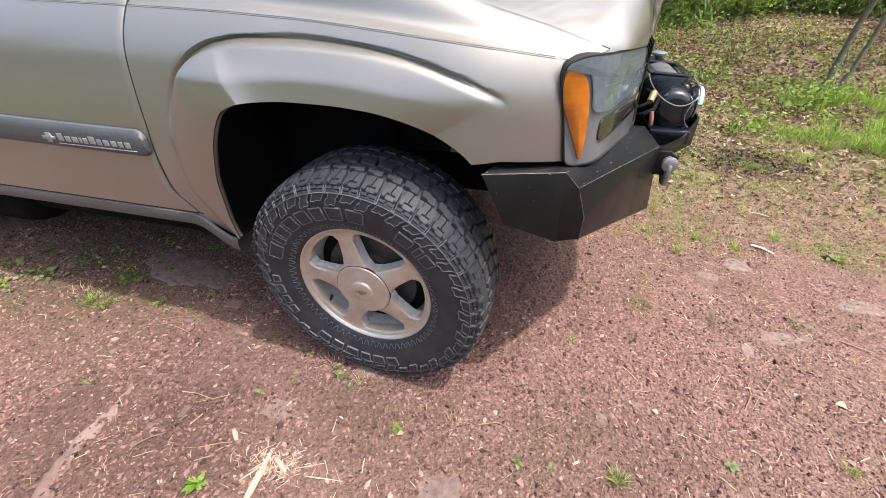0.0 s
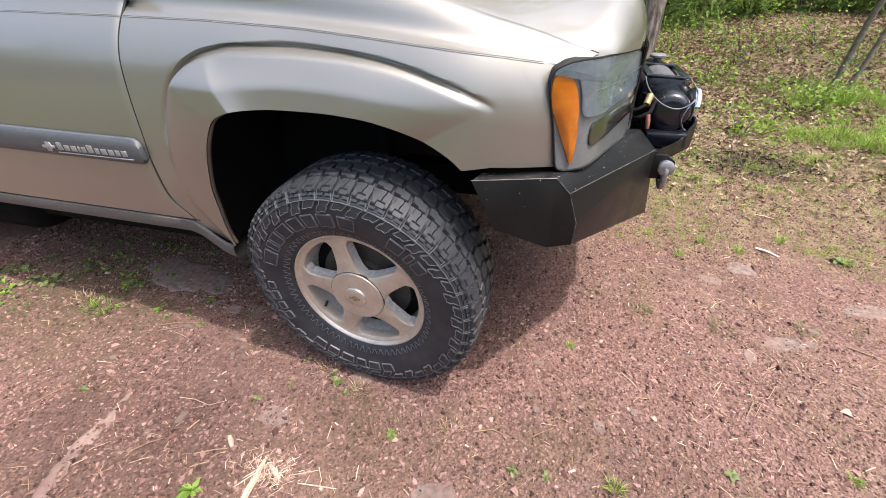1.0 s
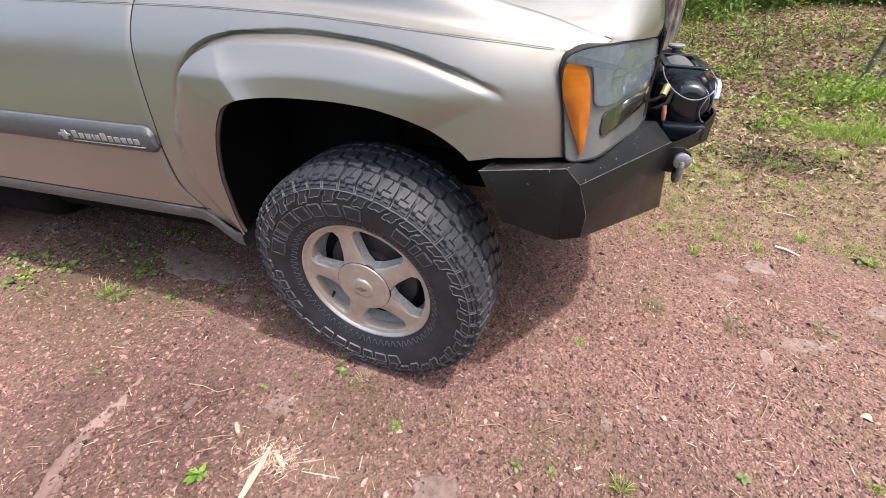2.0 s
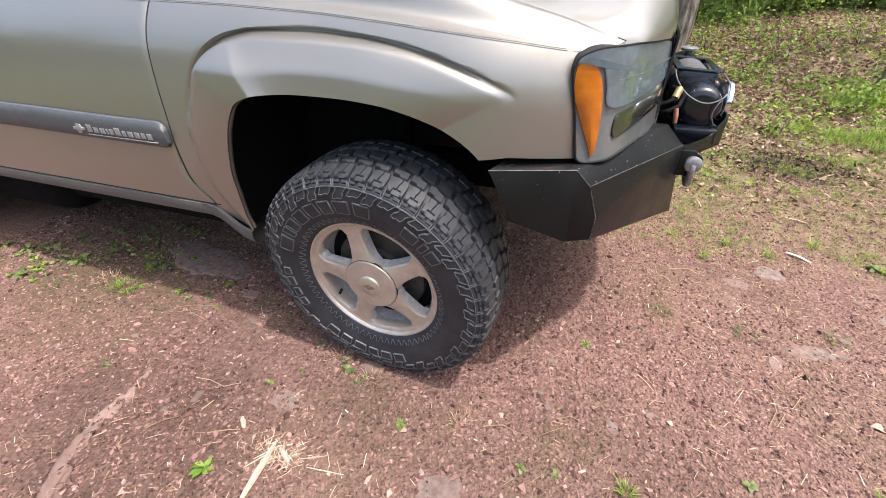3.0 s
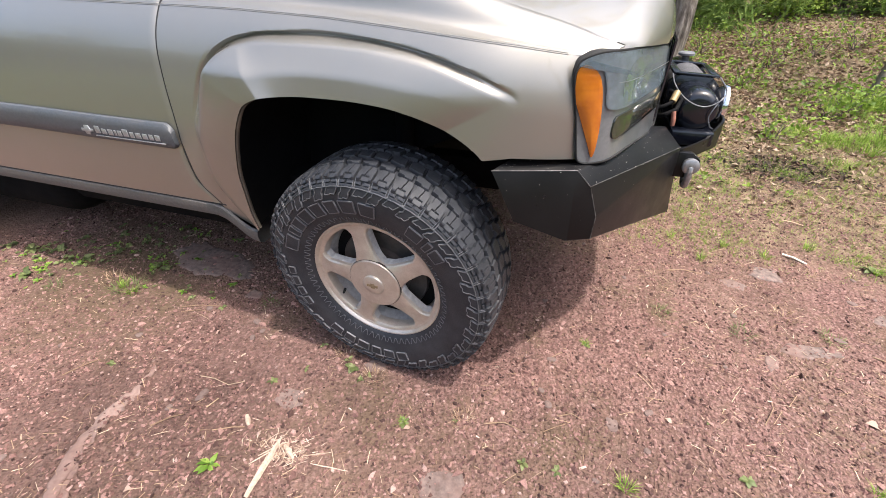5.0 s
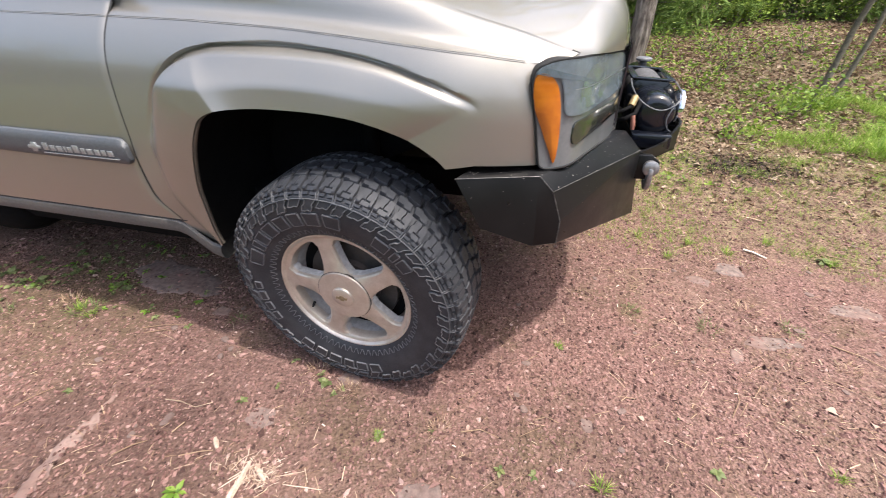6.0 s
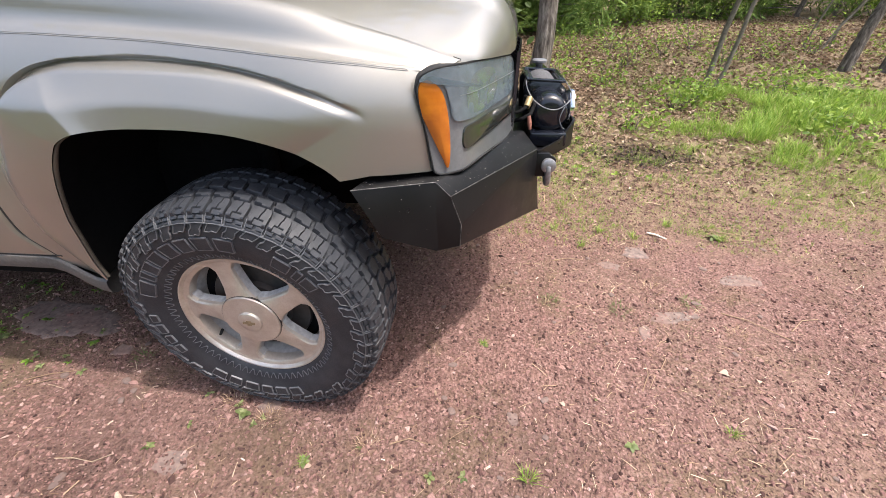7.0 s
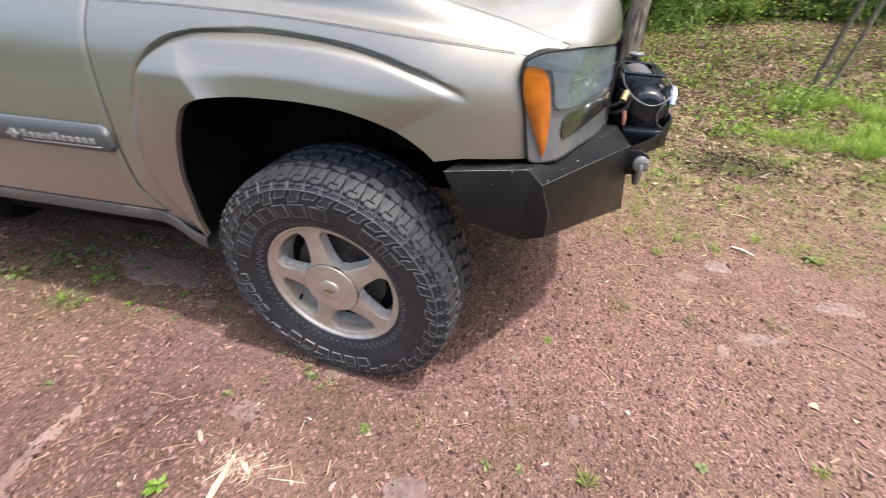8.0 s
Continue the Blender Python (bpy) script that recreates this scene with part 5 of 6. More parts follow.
x, y = dirt_spot(26000, -2.2, 3.2, -0.95, 2.3, 1.4)
size = np.exp(rng.normal(math.log(0.0026), 0.35, len(x))).clip(0.001, 0.006)
sc = size[:, None] * rng.uniform(0.6, 1.4, (len(x), 3)) * np.array([1.4, 1.0, 0.55])
tagged(new("grit", mesh_fast("grit", *scatter(OCT_V, OCT_F, on_ground(x, y, 0.0004), sc, 0.4, 0.15), GRAVEL)), "fine reddish stone grit covering the dirt", "gravel", kind="stuff")

# pebbles: larger loose stones, each its own thing


def stone_mesh(name, seed, flat, sub=2):
    bm = bmesh.new()
    bmesh.ops.create_icosphere(bm, subdivisions=sub, radius=1)
    r = random.Random(seed)
    cuts = [Vector((r.gauss(0, 1), r.gauss(0, 1), r.gauss(0, .7))).normalized() for _ in range(9)]
    for vert in bm.verts:
        for c in cuts:
            d = vert.co.dot(c) - 0.72
            if d > 0:
                vert.co -= c * d * 0.85
        vert.co *= 1 + 0.05 * noise.noise(vert.co * 2.5 + Vector((seed, 0, 0)))
        vert.co.z *= flat
    return mesh_bm(name, bm, ROCK, 35)


STONES = [stone_mesh("stone", k, 0.55) for k in range(6)]
rnd = random.Random(11)
for k in range(70):
    px, py = rnd.uniform(-1.3, 2.2), -0.75 + 2.2 * rnd.random() ** 1.2
    if math.hypot(px, py - 0.08) < 0.3:
        continue
    ob = new("stone", STONES[k % 6])
    r = rnd.uniform(0.007, 0.017)
    ob.matrix_basis = pose(px, py, float(ground_z(px, py)) + r * 0.12, 0, 0, rnd.uniform(0, 360)) @ Matrix.Diagonal((r * rnd.uniform(.8, 1.5), r, r * rnd.uniform(.6, 1), 1))
    tagged(ob, "small reddish grey stone lying on the dirt", "stone", "loose stones")


# flat embedded rocks
def slab(outline, top, seed):
    cx, cy = sum(p[0] for p in outline) / len(outline), sum(p[1] for p in outline) / len(outline)
    loop = []
    for k in range(40):
        u = k * len(outline) / 40
        a, b = outline[int(u)], outline[(int(u) + 1) % len(outline)]
        t = u - int(u)
        q = (a[0] + (b[0] - a[0]) * t, a[1] + (b[1] - a[1]) * t)
        r = 1 + 0.24 * noise.noise(Vector((q[0] * 22, q[1] * 22, seed + .5))) + 0.13 * noise.noise(Vector((q[0] * 70, q[1] * 70, seed + .5)))
        loop.append((cx + (q[0] - cx) * r, cy + (q[1] - cy) * r))
    verts, faces = [], []
    for w, h in ((1.06, -0.3), (1.0, 0.1), (0.97, 0.42), (0.85, 0.55), (0.55, 0.6), (0.25, 0.55)):
        for p in loop:
            qx, qy = cx + (p[0] - cx) * w, cy + (p[1] - cy) * w
            j = 0.014 * noise.noise(Vector((qx * 12, qy * 12, seed)))
            verts.append((qx + j, qy - j, float(ground_z(qx, qy)) + top * h + 0.25 * j))
    for r in range(5):
        faces += [(r * 40 + k, r * 40 + (k + 1) % 40, (r + 1) * 40 + (k + 1) % 40, (r + 1) * 40 + k) for k in range(40)]
    faces.append(tuple(5 * 40 + k for k in range(40)))
    return mesh_of("flat_rock", verts, faces, ROCK, 60)


for seed, (ol, top) in enumerate((
    ([(-1.40, .37), (-1.25, .45), (-.98, .43), (-.85, .36), (-.90, .26), (-1.0, .215), (-1.2, .24)], 0.009),
    ([(1.40, 1.02), (1.45, 1.09), (1.54, 1.10), (1.55, 1.02), (1.48, .98)], 0.010),
    ([(1.27, .93), (1.32, .97), (1.37, .93), (1.36, .88), (1.30, .885)], 0.008),
    ([(1.40, .52), (1.43, .57), (1.58, .60), (1.62, .56), (1.50, .51)], 0.009),
    ([(1.32, .45), (1.34, .50), (1.375, .49), (1.365, .42), (1.335, .40)], 0.007),
    ([(.765, .0), (.775, .035), (.80, .03), (.80, -.01), (.78, -.02)], 0.006),
    ([(.26, -.37), (.28, -.31), (.36, -.29), (.40, -.34), (.37, -.40), (.30, -.41)], 0.010),
    ([(-.30, -.25), (-.29, -.20), (-.22, -.19), (-.20, -.23), (-.25, -.26)], 0.006),
    ([(-.08, -.02), (-.06, .02), (-.01, .02), (.0, -.02), (-.05, -.035)], 0.006),
    ([(-.77, .17), (-.75, .22), (-.70, .22), (-.69, .18), (-.73, .165)], 0.014),
    ([(1.80, .80), (1.84, .87), (1.96, .89), (2.02, .84), (1.92, .79)], 0.007),
)):
    tagged(new("flat_rock", slab(ol, top * (0.8 if seed in (0, 6, 9) else 0.45), seed)), "flat grey rock half buried in the dirt", "rock", "flat rocks")

# straw, needles and chips lying about
STRIP_V = np.array([(-1, -1, 0), (1, -1, 0), (1, 1, .3), (-1, 1, .3), (0, -1, .9), (0, 1, 1.1)], float)
STRIP_F = np.array([(0, 4, 5, 3), (4, 1, 2, 5)])
x, y = dirt_spot(20000, -2.2, 5.0, -0.95, 3.2, 1.1)
keep = rng.random(len(x)) < 0.25 + 0.75 * (value_noise(x * 1.6, y * 1.6, 33) > 0.05)
x, y = x[keep], y[keep]
ln = np.exp(rng.normal(math.log(0.011), 0.55, len(x))).clip(0.003, 0.045)
sc = np.stack([ln, rng.uniform(0.0005, 0.0013, len(x)), ln * 0.08], -1)
tagged(new("straw_litter", mesh_fast("straw_litter", *scatter(STRIP_V, STRIP_F, on_ground(x, y, 0.0025), sc, 0.12), STRAW)), "dry straw, needles and bark shreds on the dirt", "litter", kind="stuff")
x, y = dirt_spot(300, -2.2, 3.4, -0.95, 2.4, 1.1)
ln = rng.uniform(0.003, 0.011, len(x))
sc = np.stack([ln, ln * rng.uniform(.12, .4, len(x)), ln * 0.15], -1)
tagged(new("wood_chips", mesh_fast("wood_chips", *scatter(STRIP_V, STRIP_F, on_ground(x, y, 0.003), sc, 0.3), WOOD)), "pale wood chips scattered on the dirt", "litter", kind="stuff")


# splintered piece of wood
def shard(a, b, w, h, seed):
    a, b = Vector(a), Vector(b)
    d = (b - a)
    side = Vector((-d.y, d.x, 0)).normalized()
    r = random.Random(seed)
    n = 7
    verts, faces = [], []
    for i in range(n):
        t = i / (n - 1)
        p = a.lerp(b, t) + side * r.uniform(-1, 1) * w * 0.15
        ww = w * (0.35 + 0.65 * math.sin(math.pi * min(1, 0.12 + t * 0.8)))
        hh = h * (0.5 + 0.5 * math.sin(math.pi * t))
        verts += [p - side * ww, p - side * ww * 0.6 + Vector((0, 0, hh)), p + side * ww * 0.5 + Vector((0, 0, hh * r.uniform(.7, 1.1))), p + side * ww]
    for i in range(n - 1):
        faces += [(4 * i + k, 4 * i + 4 + k, 4 * i + 5 + k, 4 * i + 1 + k) for k in range(3)]
    return verts, faces


def at_ground(x, y, lift=0.003):
    return (x, y, float(ground_z(x, y)) + lift)


splinter = thing("splintered_wood", "pale freshly splintered wood pieces and shreds on the dirt", "wood", pose(0, 0, 0))
part("splinter", mesh_of("splinter", *shard(at_ground(-.178, -.54), at_ground(-.186, -.368, .008), .010, .010, 1), WOOD), splinter)
part("splinter", mesh_of("splinter", *shard(at_ground(-.352, -.322), at_ground(-.315, -.355, .004), .008, .006, 2), WOOD), splinter)
part("splinter", mesh_of("splinter", *shard(at_ground(-.165, -.375), at_ground(-.115, -.405, .004), .007, .006, 3), WOOD), splinter)
pieces = []
for k in range(230):
    a = rnd.gauss(1.2, .9) if k % 3 else rnd.uniform(0, 2 * math.pi)
    q = (-.158 + rnd.gauss(0, .042), -.392 + rnd.gauss(0, .024))
    ln = rnd.uniform(.008, .034)
    pieces.append(shard(at_ground(*q, .002), at_ground(q[0] + ln * math.cos(a), q[1] + ln * math.sin(a) * .8, rnd.uniform(.002, .012)), rnd.uniform(.0006, .0014), .0009, k))
for x0, y0, x1, y1 in ((-.06, -.40, .055, -.385), (-.09, -.385, -.02, -.35), (-.22, -.43, -.185, -.385), (-.23, -.46, -.19, -.40), (-.40, -.44, -.355, -.41)):
    pieces.append(shard(at_ground(x0, y0), at_ground(x1, y1), .002, .002, 9))
shreds = part("shreds", mesh_of("shreds", *merge(*pieces), WOOD), splinter)
tagged(shreds, "thin pale wood shreds", kind="stuff")
shreds.name = "shredded_wood"


# twigs
def twig(pts, r):
    return mesh_of("twig", *tube([at_ground(a, b, r * 0.8 + (0.006 * (i % 2))) for i, (a, b) in enumerate(pts)], [r * (1 - .5 * i / len(pts)) for i in range(len(pts))], 6), PALE_WOOD if r > .0045 else STRAW, 60)


for pts, r in (
    ([(-.62, -.24), (-.56, -.235), (-.50, -.24), (-.45, -.215)], .0022), ([(-.98, .02), (-.91, .05), (-.82, .085)], .0022), ([(-.95, .0), (-.88, .03), (-.84, .04)], .0018),
    ([(-.62, -.45), (-.58, -.41), (-.55, -.385)], .0025), ([(-.50, -.34), (-.485, -.30)], .0028), ([(-.42, -.40), (-.36, -.375), (-.33, -.36)], .0020),
    ([(-1.08, -.40), (-1.05, -.35), (-1.03, -.30)], .0022), ([(.40, -.12), (.46, -.10), (.52, -.11)], .0022), ([(1.72, .60), (1.80, .55), (1.92, .44)], .0028),
    ([(1.95, .50), (2.02, .56), (2.10, .58)], .0025), ([(1.615, 1.262), (1.65, 1.236), (1.70, 1.20)], .0075), ([(1.05, .95), (1.12, .965), (1.20, .97)], .0022),
    ([(2.0, 1.3), (2.1, 1.26), (2.2, 1.27)], .003), ([(.62, -.02), (.66, .0), (.70, -.005)], .0018), ([(1.25, .15), (1.29, .22), (1.30, .28)], .002)):
    tagged(new("twig", twig(pts, r)), "dry pale twig lying on the dirt", "twig", "twigs")


# exposed root running through the dirt
def root_strand(line, radii, flat, sink):
    """A worn strand: a flattened, lumpy tube along a line on the ground."""
    k = len(line) - 1
    pts = [spline(line, k * i / 59) for i in range(60)]
    mid = [(p[0], p[1], float(ground_z(p[0], p[1])) - sink) for p in pts]
    rv, rf = tube(mid, [float(np.interp(k * i / 59, range(k + 1), radii)) for i in range(60)], 18)
    out = []
    for i, q in enumerate(rv):
        c = mid[min(59, i // 18)]
        q = Vector(q)
        q.z = c[2] + (q.z - c[2]) * flat
        out.append((q.x + .014 * noise.noise(q * 26) + .007 * noise.noise(q * 70), q.y + .008 * noise.noise(q * 33), q.z + .004 * noise.noise(q * 40) + .005 * noise.noise(q * 95)))
    return mesh_of("root", out, rf, ROOT, 70)


root = thing("root", "grey-brown exposed root half buried in dirt", "root")
part("strand", root_strand([(-.66, -.74), (-.683, -.691), (-.712, -.655), (-.747, -.585), (-.768, -.515), (-.777, -.433), (-.772, -.366), (-.785, -.30), (-.83, -.24), (-.85, -.215)], [.019, .020, .024, .024, .021, .015, .012, .008, .006, .002], .62, .007), root)
part("strand", root_strand([(-.712, -.60), (-.742, -.53), (-.757, -.46), (-.755, -.40), (-.768, -.35)], [.003, .012, .013, .010, .003], .6, .004), root)
part("strand", root_strand([(-.62, -.74), (-.655, -.70), (-.69, -.64), (-.71, -.60)], [.016, .015, .012, .004], .6, .006), root)


# ---- plants ----
def blades(n, spread_r, tall, wide, seed, droop=0.5):
    """Arrays of n curved grass blades round the origin, six points each."""
    g = np.random.default_rng(seed)
    a, r = g.uniform(0, 2 * np.pi, n), spread_r * np.sqrt(g.random(n))
    bx, by = r * np.cos(a), r * np.sin(a)
    lean = a + g.normal(0, 0.7, n)
    h = tall * g.uniform(0.45, 1.1, n)
    out = h * droop * g.uniform(0.3, 1.3, n)
    side = lean + np.pi / 2
    v = []
    for t, w in ((0, 1.0), (0.55, 0.8), (1.0, 0.12)):
        cx, cy = bx + np.cos(lean) * out * t**1.8, by + np.sin(lean) * out * t**1.8
        z = h * (t - 0.25 * droop * t**2)
        ww = wide * w * g.uniform(0.7, 1.2, n)
        v += [np.stack([cx - np.cos(side) * ww, cy - np.sin(side) * ww, z], -1), np.stack([cx + np.cos(side) * ww, cy + np.sin(side) * ww, z], -1)]
    v = np.stack(v, 1)
    f = np.array([(0, 1, 3, 2), (2, 3, 5, 4)])[None] + (np.arange(n) * 6)[:, None, None]
    return v.reshape(-1, 3), f.reshape(-1, 4)


LEAF_V = np.array([(0, 0, 0), (0.3, -0.26, .05), (0.36, 0, -.02), (0.3, 0.26, .05), (0.7, -0.22, .0), (0.72, 0, -.05), (0.7, 0.22, .0), (1.0, 0, -.14)])
LEAF_T = np.array([(0, 1, 2), (0, 2, 3), (1, 4, 5), (1, 5, 2), (2, 5, 6), (2, 6, 3), (4, 7, 5), (5, 7, 6)])


def rosette(n, size, seed, lift=0.5):
    """Arrays of n leaves that spring from one root."""
    g = np.random.default_rng(seed)
    vs, fs = [], []
    for k in range(n):
        a = 2 * math.pi * k / n + g.normal(0, .4)
        up = lift * g.uniform(0.3, 1.2)
        s = size * g.uniform(.55, 1.1)
        m = (Matrix.Rotation(a, 3, "Z") @ Matrix.Rotation(-up, 3, "Y") @ Matrix.Rotation(g.normal(0, .3), 3, "X"))
        q = LEAF_V * s
        q = q + np.array([s * 0.15, 0, 0])
        vs.append(q @ np.array(m).T)
        fs.append(LEAF_T + 8 * k)
    return np.concatenate(vs), np.concatenate(fs)


TUFTS = [mesh_fast("grass_tuft", *blades(46, .016, .040, .0011, 50 + k, 0.9), GRASS) for k in range(4)]
DRY_TUFTS = [mesh_fast("grass_tuft", *blades(60, .030, .022, .0009, 56 + k, 1.3), mat) for k, mat in enumerate((WEED, STRAW))]


def leaf_mesh(mat, seed, wide):
    """One curled leaf with a midrib, a unit long."""
    r = random.Random(seed)
    n = 7
    prof = [0.05, .30, .62, .80, .74, .45, .04]
    verts, faces = [], []
    for i in range(n):
        t = i / (n - 1)
        w = wide * prof[i] * r.uniform(.85, 1.1)
        z = .12 * math.sin(math.pi * t) - .22 * t * t
        verts += [(t, -w, z + .25 * w), (t, 0, z), (t, w, z + .25 * w * r.uniform(.5, 1.3))]
    for i in range(n - 1):
        faces += [(3 * i + k, 3 * i + 3 + k, 3 * i + 4 + k, 3 * i + 1 + k) for k in range(2)]
    return mesh_of("leaf", verts, faces, mat, 60)


WEED_LEAVES = [leaf_mesh(WEED, k, .34 + .05 * (k % 3)) for k in range(4)]
FRESH_LEAVES = [leaf_mesh(FRESH, 20 + k, .22 + .05 * k) for k in range(3)]


def plant(name, me, x, y, s, turn, label, group):
    ob = new(name, me)
    ob.matrix_basis = pose(x, y, float(ground_z(x, y)), 0, 0, turn) @ Matrix.Scale(s, 4)
    return tagged(ob, label, "plant", group)


def weed(x, y, size, leaves, seed, label, forms=None, lift=24.0):
    """A low weed: leaves of several lengths that spring from one root."""
    r = random.Random(seed)
    forms = forms or WEED_LEAVES
    ob = thing("weed", label, "plant", pose(x, y, float(ground_z(x, y)), 0, 0, r.uniform(0, 360)), "weeds in the dirt")
    for k in range(leaves):
        ln = size * r.uniform(.4, .95)
        at = pose(r.uniform(-.12, .12) * size, r.uniform(-.12, .12) * size, .002, r.uniform(-25, 25), -lift * r.uniform(.3, 1.5), 360 * k / leaves + r.uniform(-25, 25))
        part("leaf", forms[r.randrange(len(forms))], ob, at=at @ Matrix.Scale(ln, 4))
    return ob


GL, WL = "small green grass tuft growing in the dirt", "small green broad-leaved weed growing in the dirt"
for k, (x, y, s) in enumerate(((.822, -.191, 1.05), (.148, -.195, .6), (1.48, 0, .8), (.694, .332, .7), (-1.328, .045, 1.2), (-1.24, .02, 1.0), (1.52, 1.2, 1.2), (1.35, 1.25, 1.1), (1.75, 1.35, 1.3), (1.98, 1.2, 1.2), (1.22, 1.1, 1.0), (1.1, 1.28, 1.1))):
    plant("grass_tuft", TUFTS[k % 4], x, y, s, 77 * k, GL, "grass tufts in the dirt")
for k, (x, y, s) in enumerate(((1.291, .589, 1.5), (1.476, .743, 1.6), (-1.30, .05, 2.0), (-1.42, .07, 1.8), (-1.62, -.06, 1.3), (.33, -.13, 1.2), (1.62, .66, 1.4), (1.72, .47, 1.3), (.98, .62, 1.2), (-.02, -.06, 1.2), (-.62, .16, 1.1), (-.16, .0, 1.3))):
    plant("grass_tuft", DRY_TUFTS[k % 2], x, y, s, 63 * k, "low worn tuft of yellowish grass in the dirt", "grass tufts in the dirt")
for k, (x, y, s, n) in enumerate(((-.107, -.049, .034, 10), (-.14, -.02, .024, 8), (-.352, -.185, .026, 8), (-.964, -.305, .022, 7), (-1.33, .229, .036, 9), (-.263, .011, .020, 6), (-.267, -.103, .018, 6), (-1.852, -.03, .055, 12), (-2.061, .137, .060, 12),
                                  (-1.92, .183, .050, 11), (-1.706, .155, .045, 10), (-1.60, .25, .030, 8), (-1.55, .36, .032, 8), (-1.75, .40, .034, 9), (.70, .325, .020, 8), (-.04, -.06, .018, 6), (1.96, 1.22, .045, 10), (-1.2, .5, .030, 8), (-2.249, .133, .055, 11), (-1.9, .3, .045, 10),
                                  (.535, -.214, .024, 8), (.633, -.206, .022, 8), (1.151, -.06, .030, 9), (.152, -.19, .026, 8), (.31, -.14, .014, 7), (1.08, .10, .014, 5), (-.06, -.085, .016, 7))):
    weed(x, y, s, n, 400 + k, WL)
weed(-.339, -.494, .046, 14, 70, "bright green leafy weed growing in the dirt", FRESH_LEAVES, 20)
# fallen leaves lying on the dirt
for k, (x, y, ln) in enumerate(((1.545, .245, .045), (1.66, .20, .028), (-.79, -.494, .022), (-.498, -.617, .030), (.42, -.09, .020), (.95, .08, .024), (.16, -.215, .024), (-.205, -.20, .014))):
    tagged(new("dry_leaf", leaf_mesh(DRY_LEAF, 80 + k, .42)), "pale dry fallen leaf lying on the dirt", "leaf", "fallen leaves").matrix_basis = pose(x, y, float(ground_z(x, y)) + .004, 4, 3, 67 * k) @ Matrix.Scale(ln, 4)

# grass on the verge: thick in patches, thin by the track
n = 90000
x = rng.uniform(0.6, 8.5, n)
y = 1.2 + 6.8 * rng.random(n) ** 1.1
patch = np.exp(-(((x - 3.75) / 1.25) ** 2 + ((y - 3.95) / 1.15) ** 2)) + 0.35 * np.exp(-(((x - 5.0) / 1.0) ** 2 + ((y - 3.35) / 0.7) ** 2)) + 0.45 * np.exp(-(((x - 5.6) / 1.5) ** 2 + ((y - 4.7) / 0.8) ** 2)) + 0.35 * np.exp(-(((x - 3.0) / 1.0) ** 2 + ((y - 2.9) / 0.6) ** 2))
clump = 0.42 + 0.35 * value_noise(x * 1.3 + 5, y * 1.3, 49) + 0.8 * value_noise(x * 4.6, y * 4.6, 42) + 0.8 * value_noise(x * 9, y * 9, 43)
dens = clump * (0.34 + 0.9 * patch) * np.clip((y - 1.1 - 0.25 * value_noise(x * 1.4, y * 0 + 3, 8)) / 0.9, 0.1, 1)
keep = rng.random(n) < dens
x, y = x[keep], y[keep]
pk = (patch * np.clip(clump, 0.30, 1.1))[keep]
GBV, GBF = blades(8, .30, 1.0, 0.013, 99, 0.8)
n = len(x)
h = (0.040 + 0.150 * pk) * rng.uniform(0.3, 1.5, n)
tagged(new("grass", mesh_fast("grass", *scatter(GBV, GBF, on_ground(x, y), np.stack([h, h, h], -1), 0.15), GRASS)), "bright green grass at the edge of the woods", "grass", kind="stuff")
# short worn grass between dirt and verge
n = 30000
x, y = rng.uniform(0.75, 6.0, n), 1.0 + 2.4 * rng.random(n) ** 1.3
keep = rng.random(n) < np.clip(0.10 + 0.55 * value_noise(x * 2.4, y * 2.4, 44) + 0.35 * value_noise(x * 7, y * 7, 48) + 0.34, 0.06, 1) * np.clip((y - 1.05) / 0.3, 0, 1)
x, y = x[keep], y[keep]
h = rng.uniform(.014, .036, len(x))
tagged(new("short_grass", mesh_fast("short_grass", *scatter(GBV, GBF, on_ground(x, y), np.stack([h * 1.4, h * 1.4, h], -1), 0.3), GRASS)), "thin short grass on trodden ground", "grass", kind="stuff")
n = 16000
x, y = rng.uniform(0.75, 5.5, n), 1.0 + 2.6 * rng.random(n) ** 1.2
keep = rng.random(n) < np.clip(0.45 + 0.7 * value_noise(x * 2.0, y * 2.0, 47), 0.05, 1) * np.clip((y - 1.0) / 0.3, 0, 1)
x, y = x[keep], y[keep]
h = rng.uniform(.02, .05, len(x))
tagged(new("dry_grass", mesh_fast("dry_grass", *scatter(GBV, GBF, on_ground(x, y), np.stack([h * 1.6, h * 1.6, h * .45], -1), 0.35), STRAW)), "flattened straw-coloured dry grass", "grass", kind="stuff")
# broad leaves among the grass
n = 13000
x, y = rng.uniform(1.3, 12, n), 2.0 + 10.5 * rng.random(n) ** 1.1
keep = rng.random(n) < np.clip(-0.02 + 1.0 * value_noise(x * 1.3, y * 1.3, 45) + 0.5 * value_noise(x * 3.7, y * 3.7, 49) + 0.4 * np.exp(-(((x - 3.0) / .9) ** 2 + ((y - 4.0) / .8) ** 2)), 0, 1)
x, y = x[keep], y[keep]
RV, RF = rosette(7, 1.0, 5, .5)
h = rng.uniform(.014, .042, len(x))
tagged(new("undergrowth", mesh_fast("undergrowth", *scatter(RV, RF, on_ground(x, y, .03), np.stack([h, h, h], -1), .25), LEAF)), "low broad-leaved undergrowth", "undergrowth", kind="stuff")

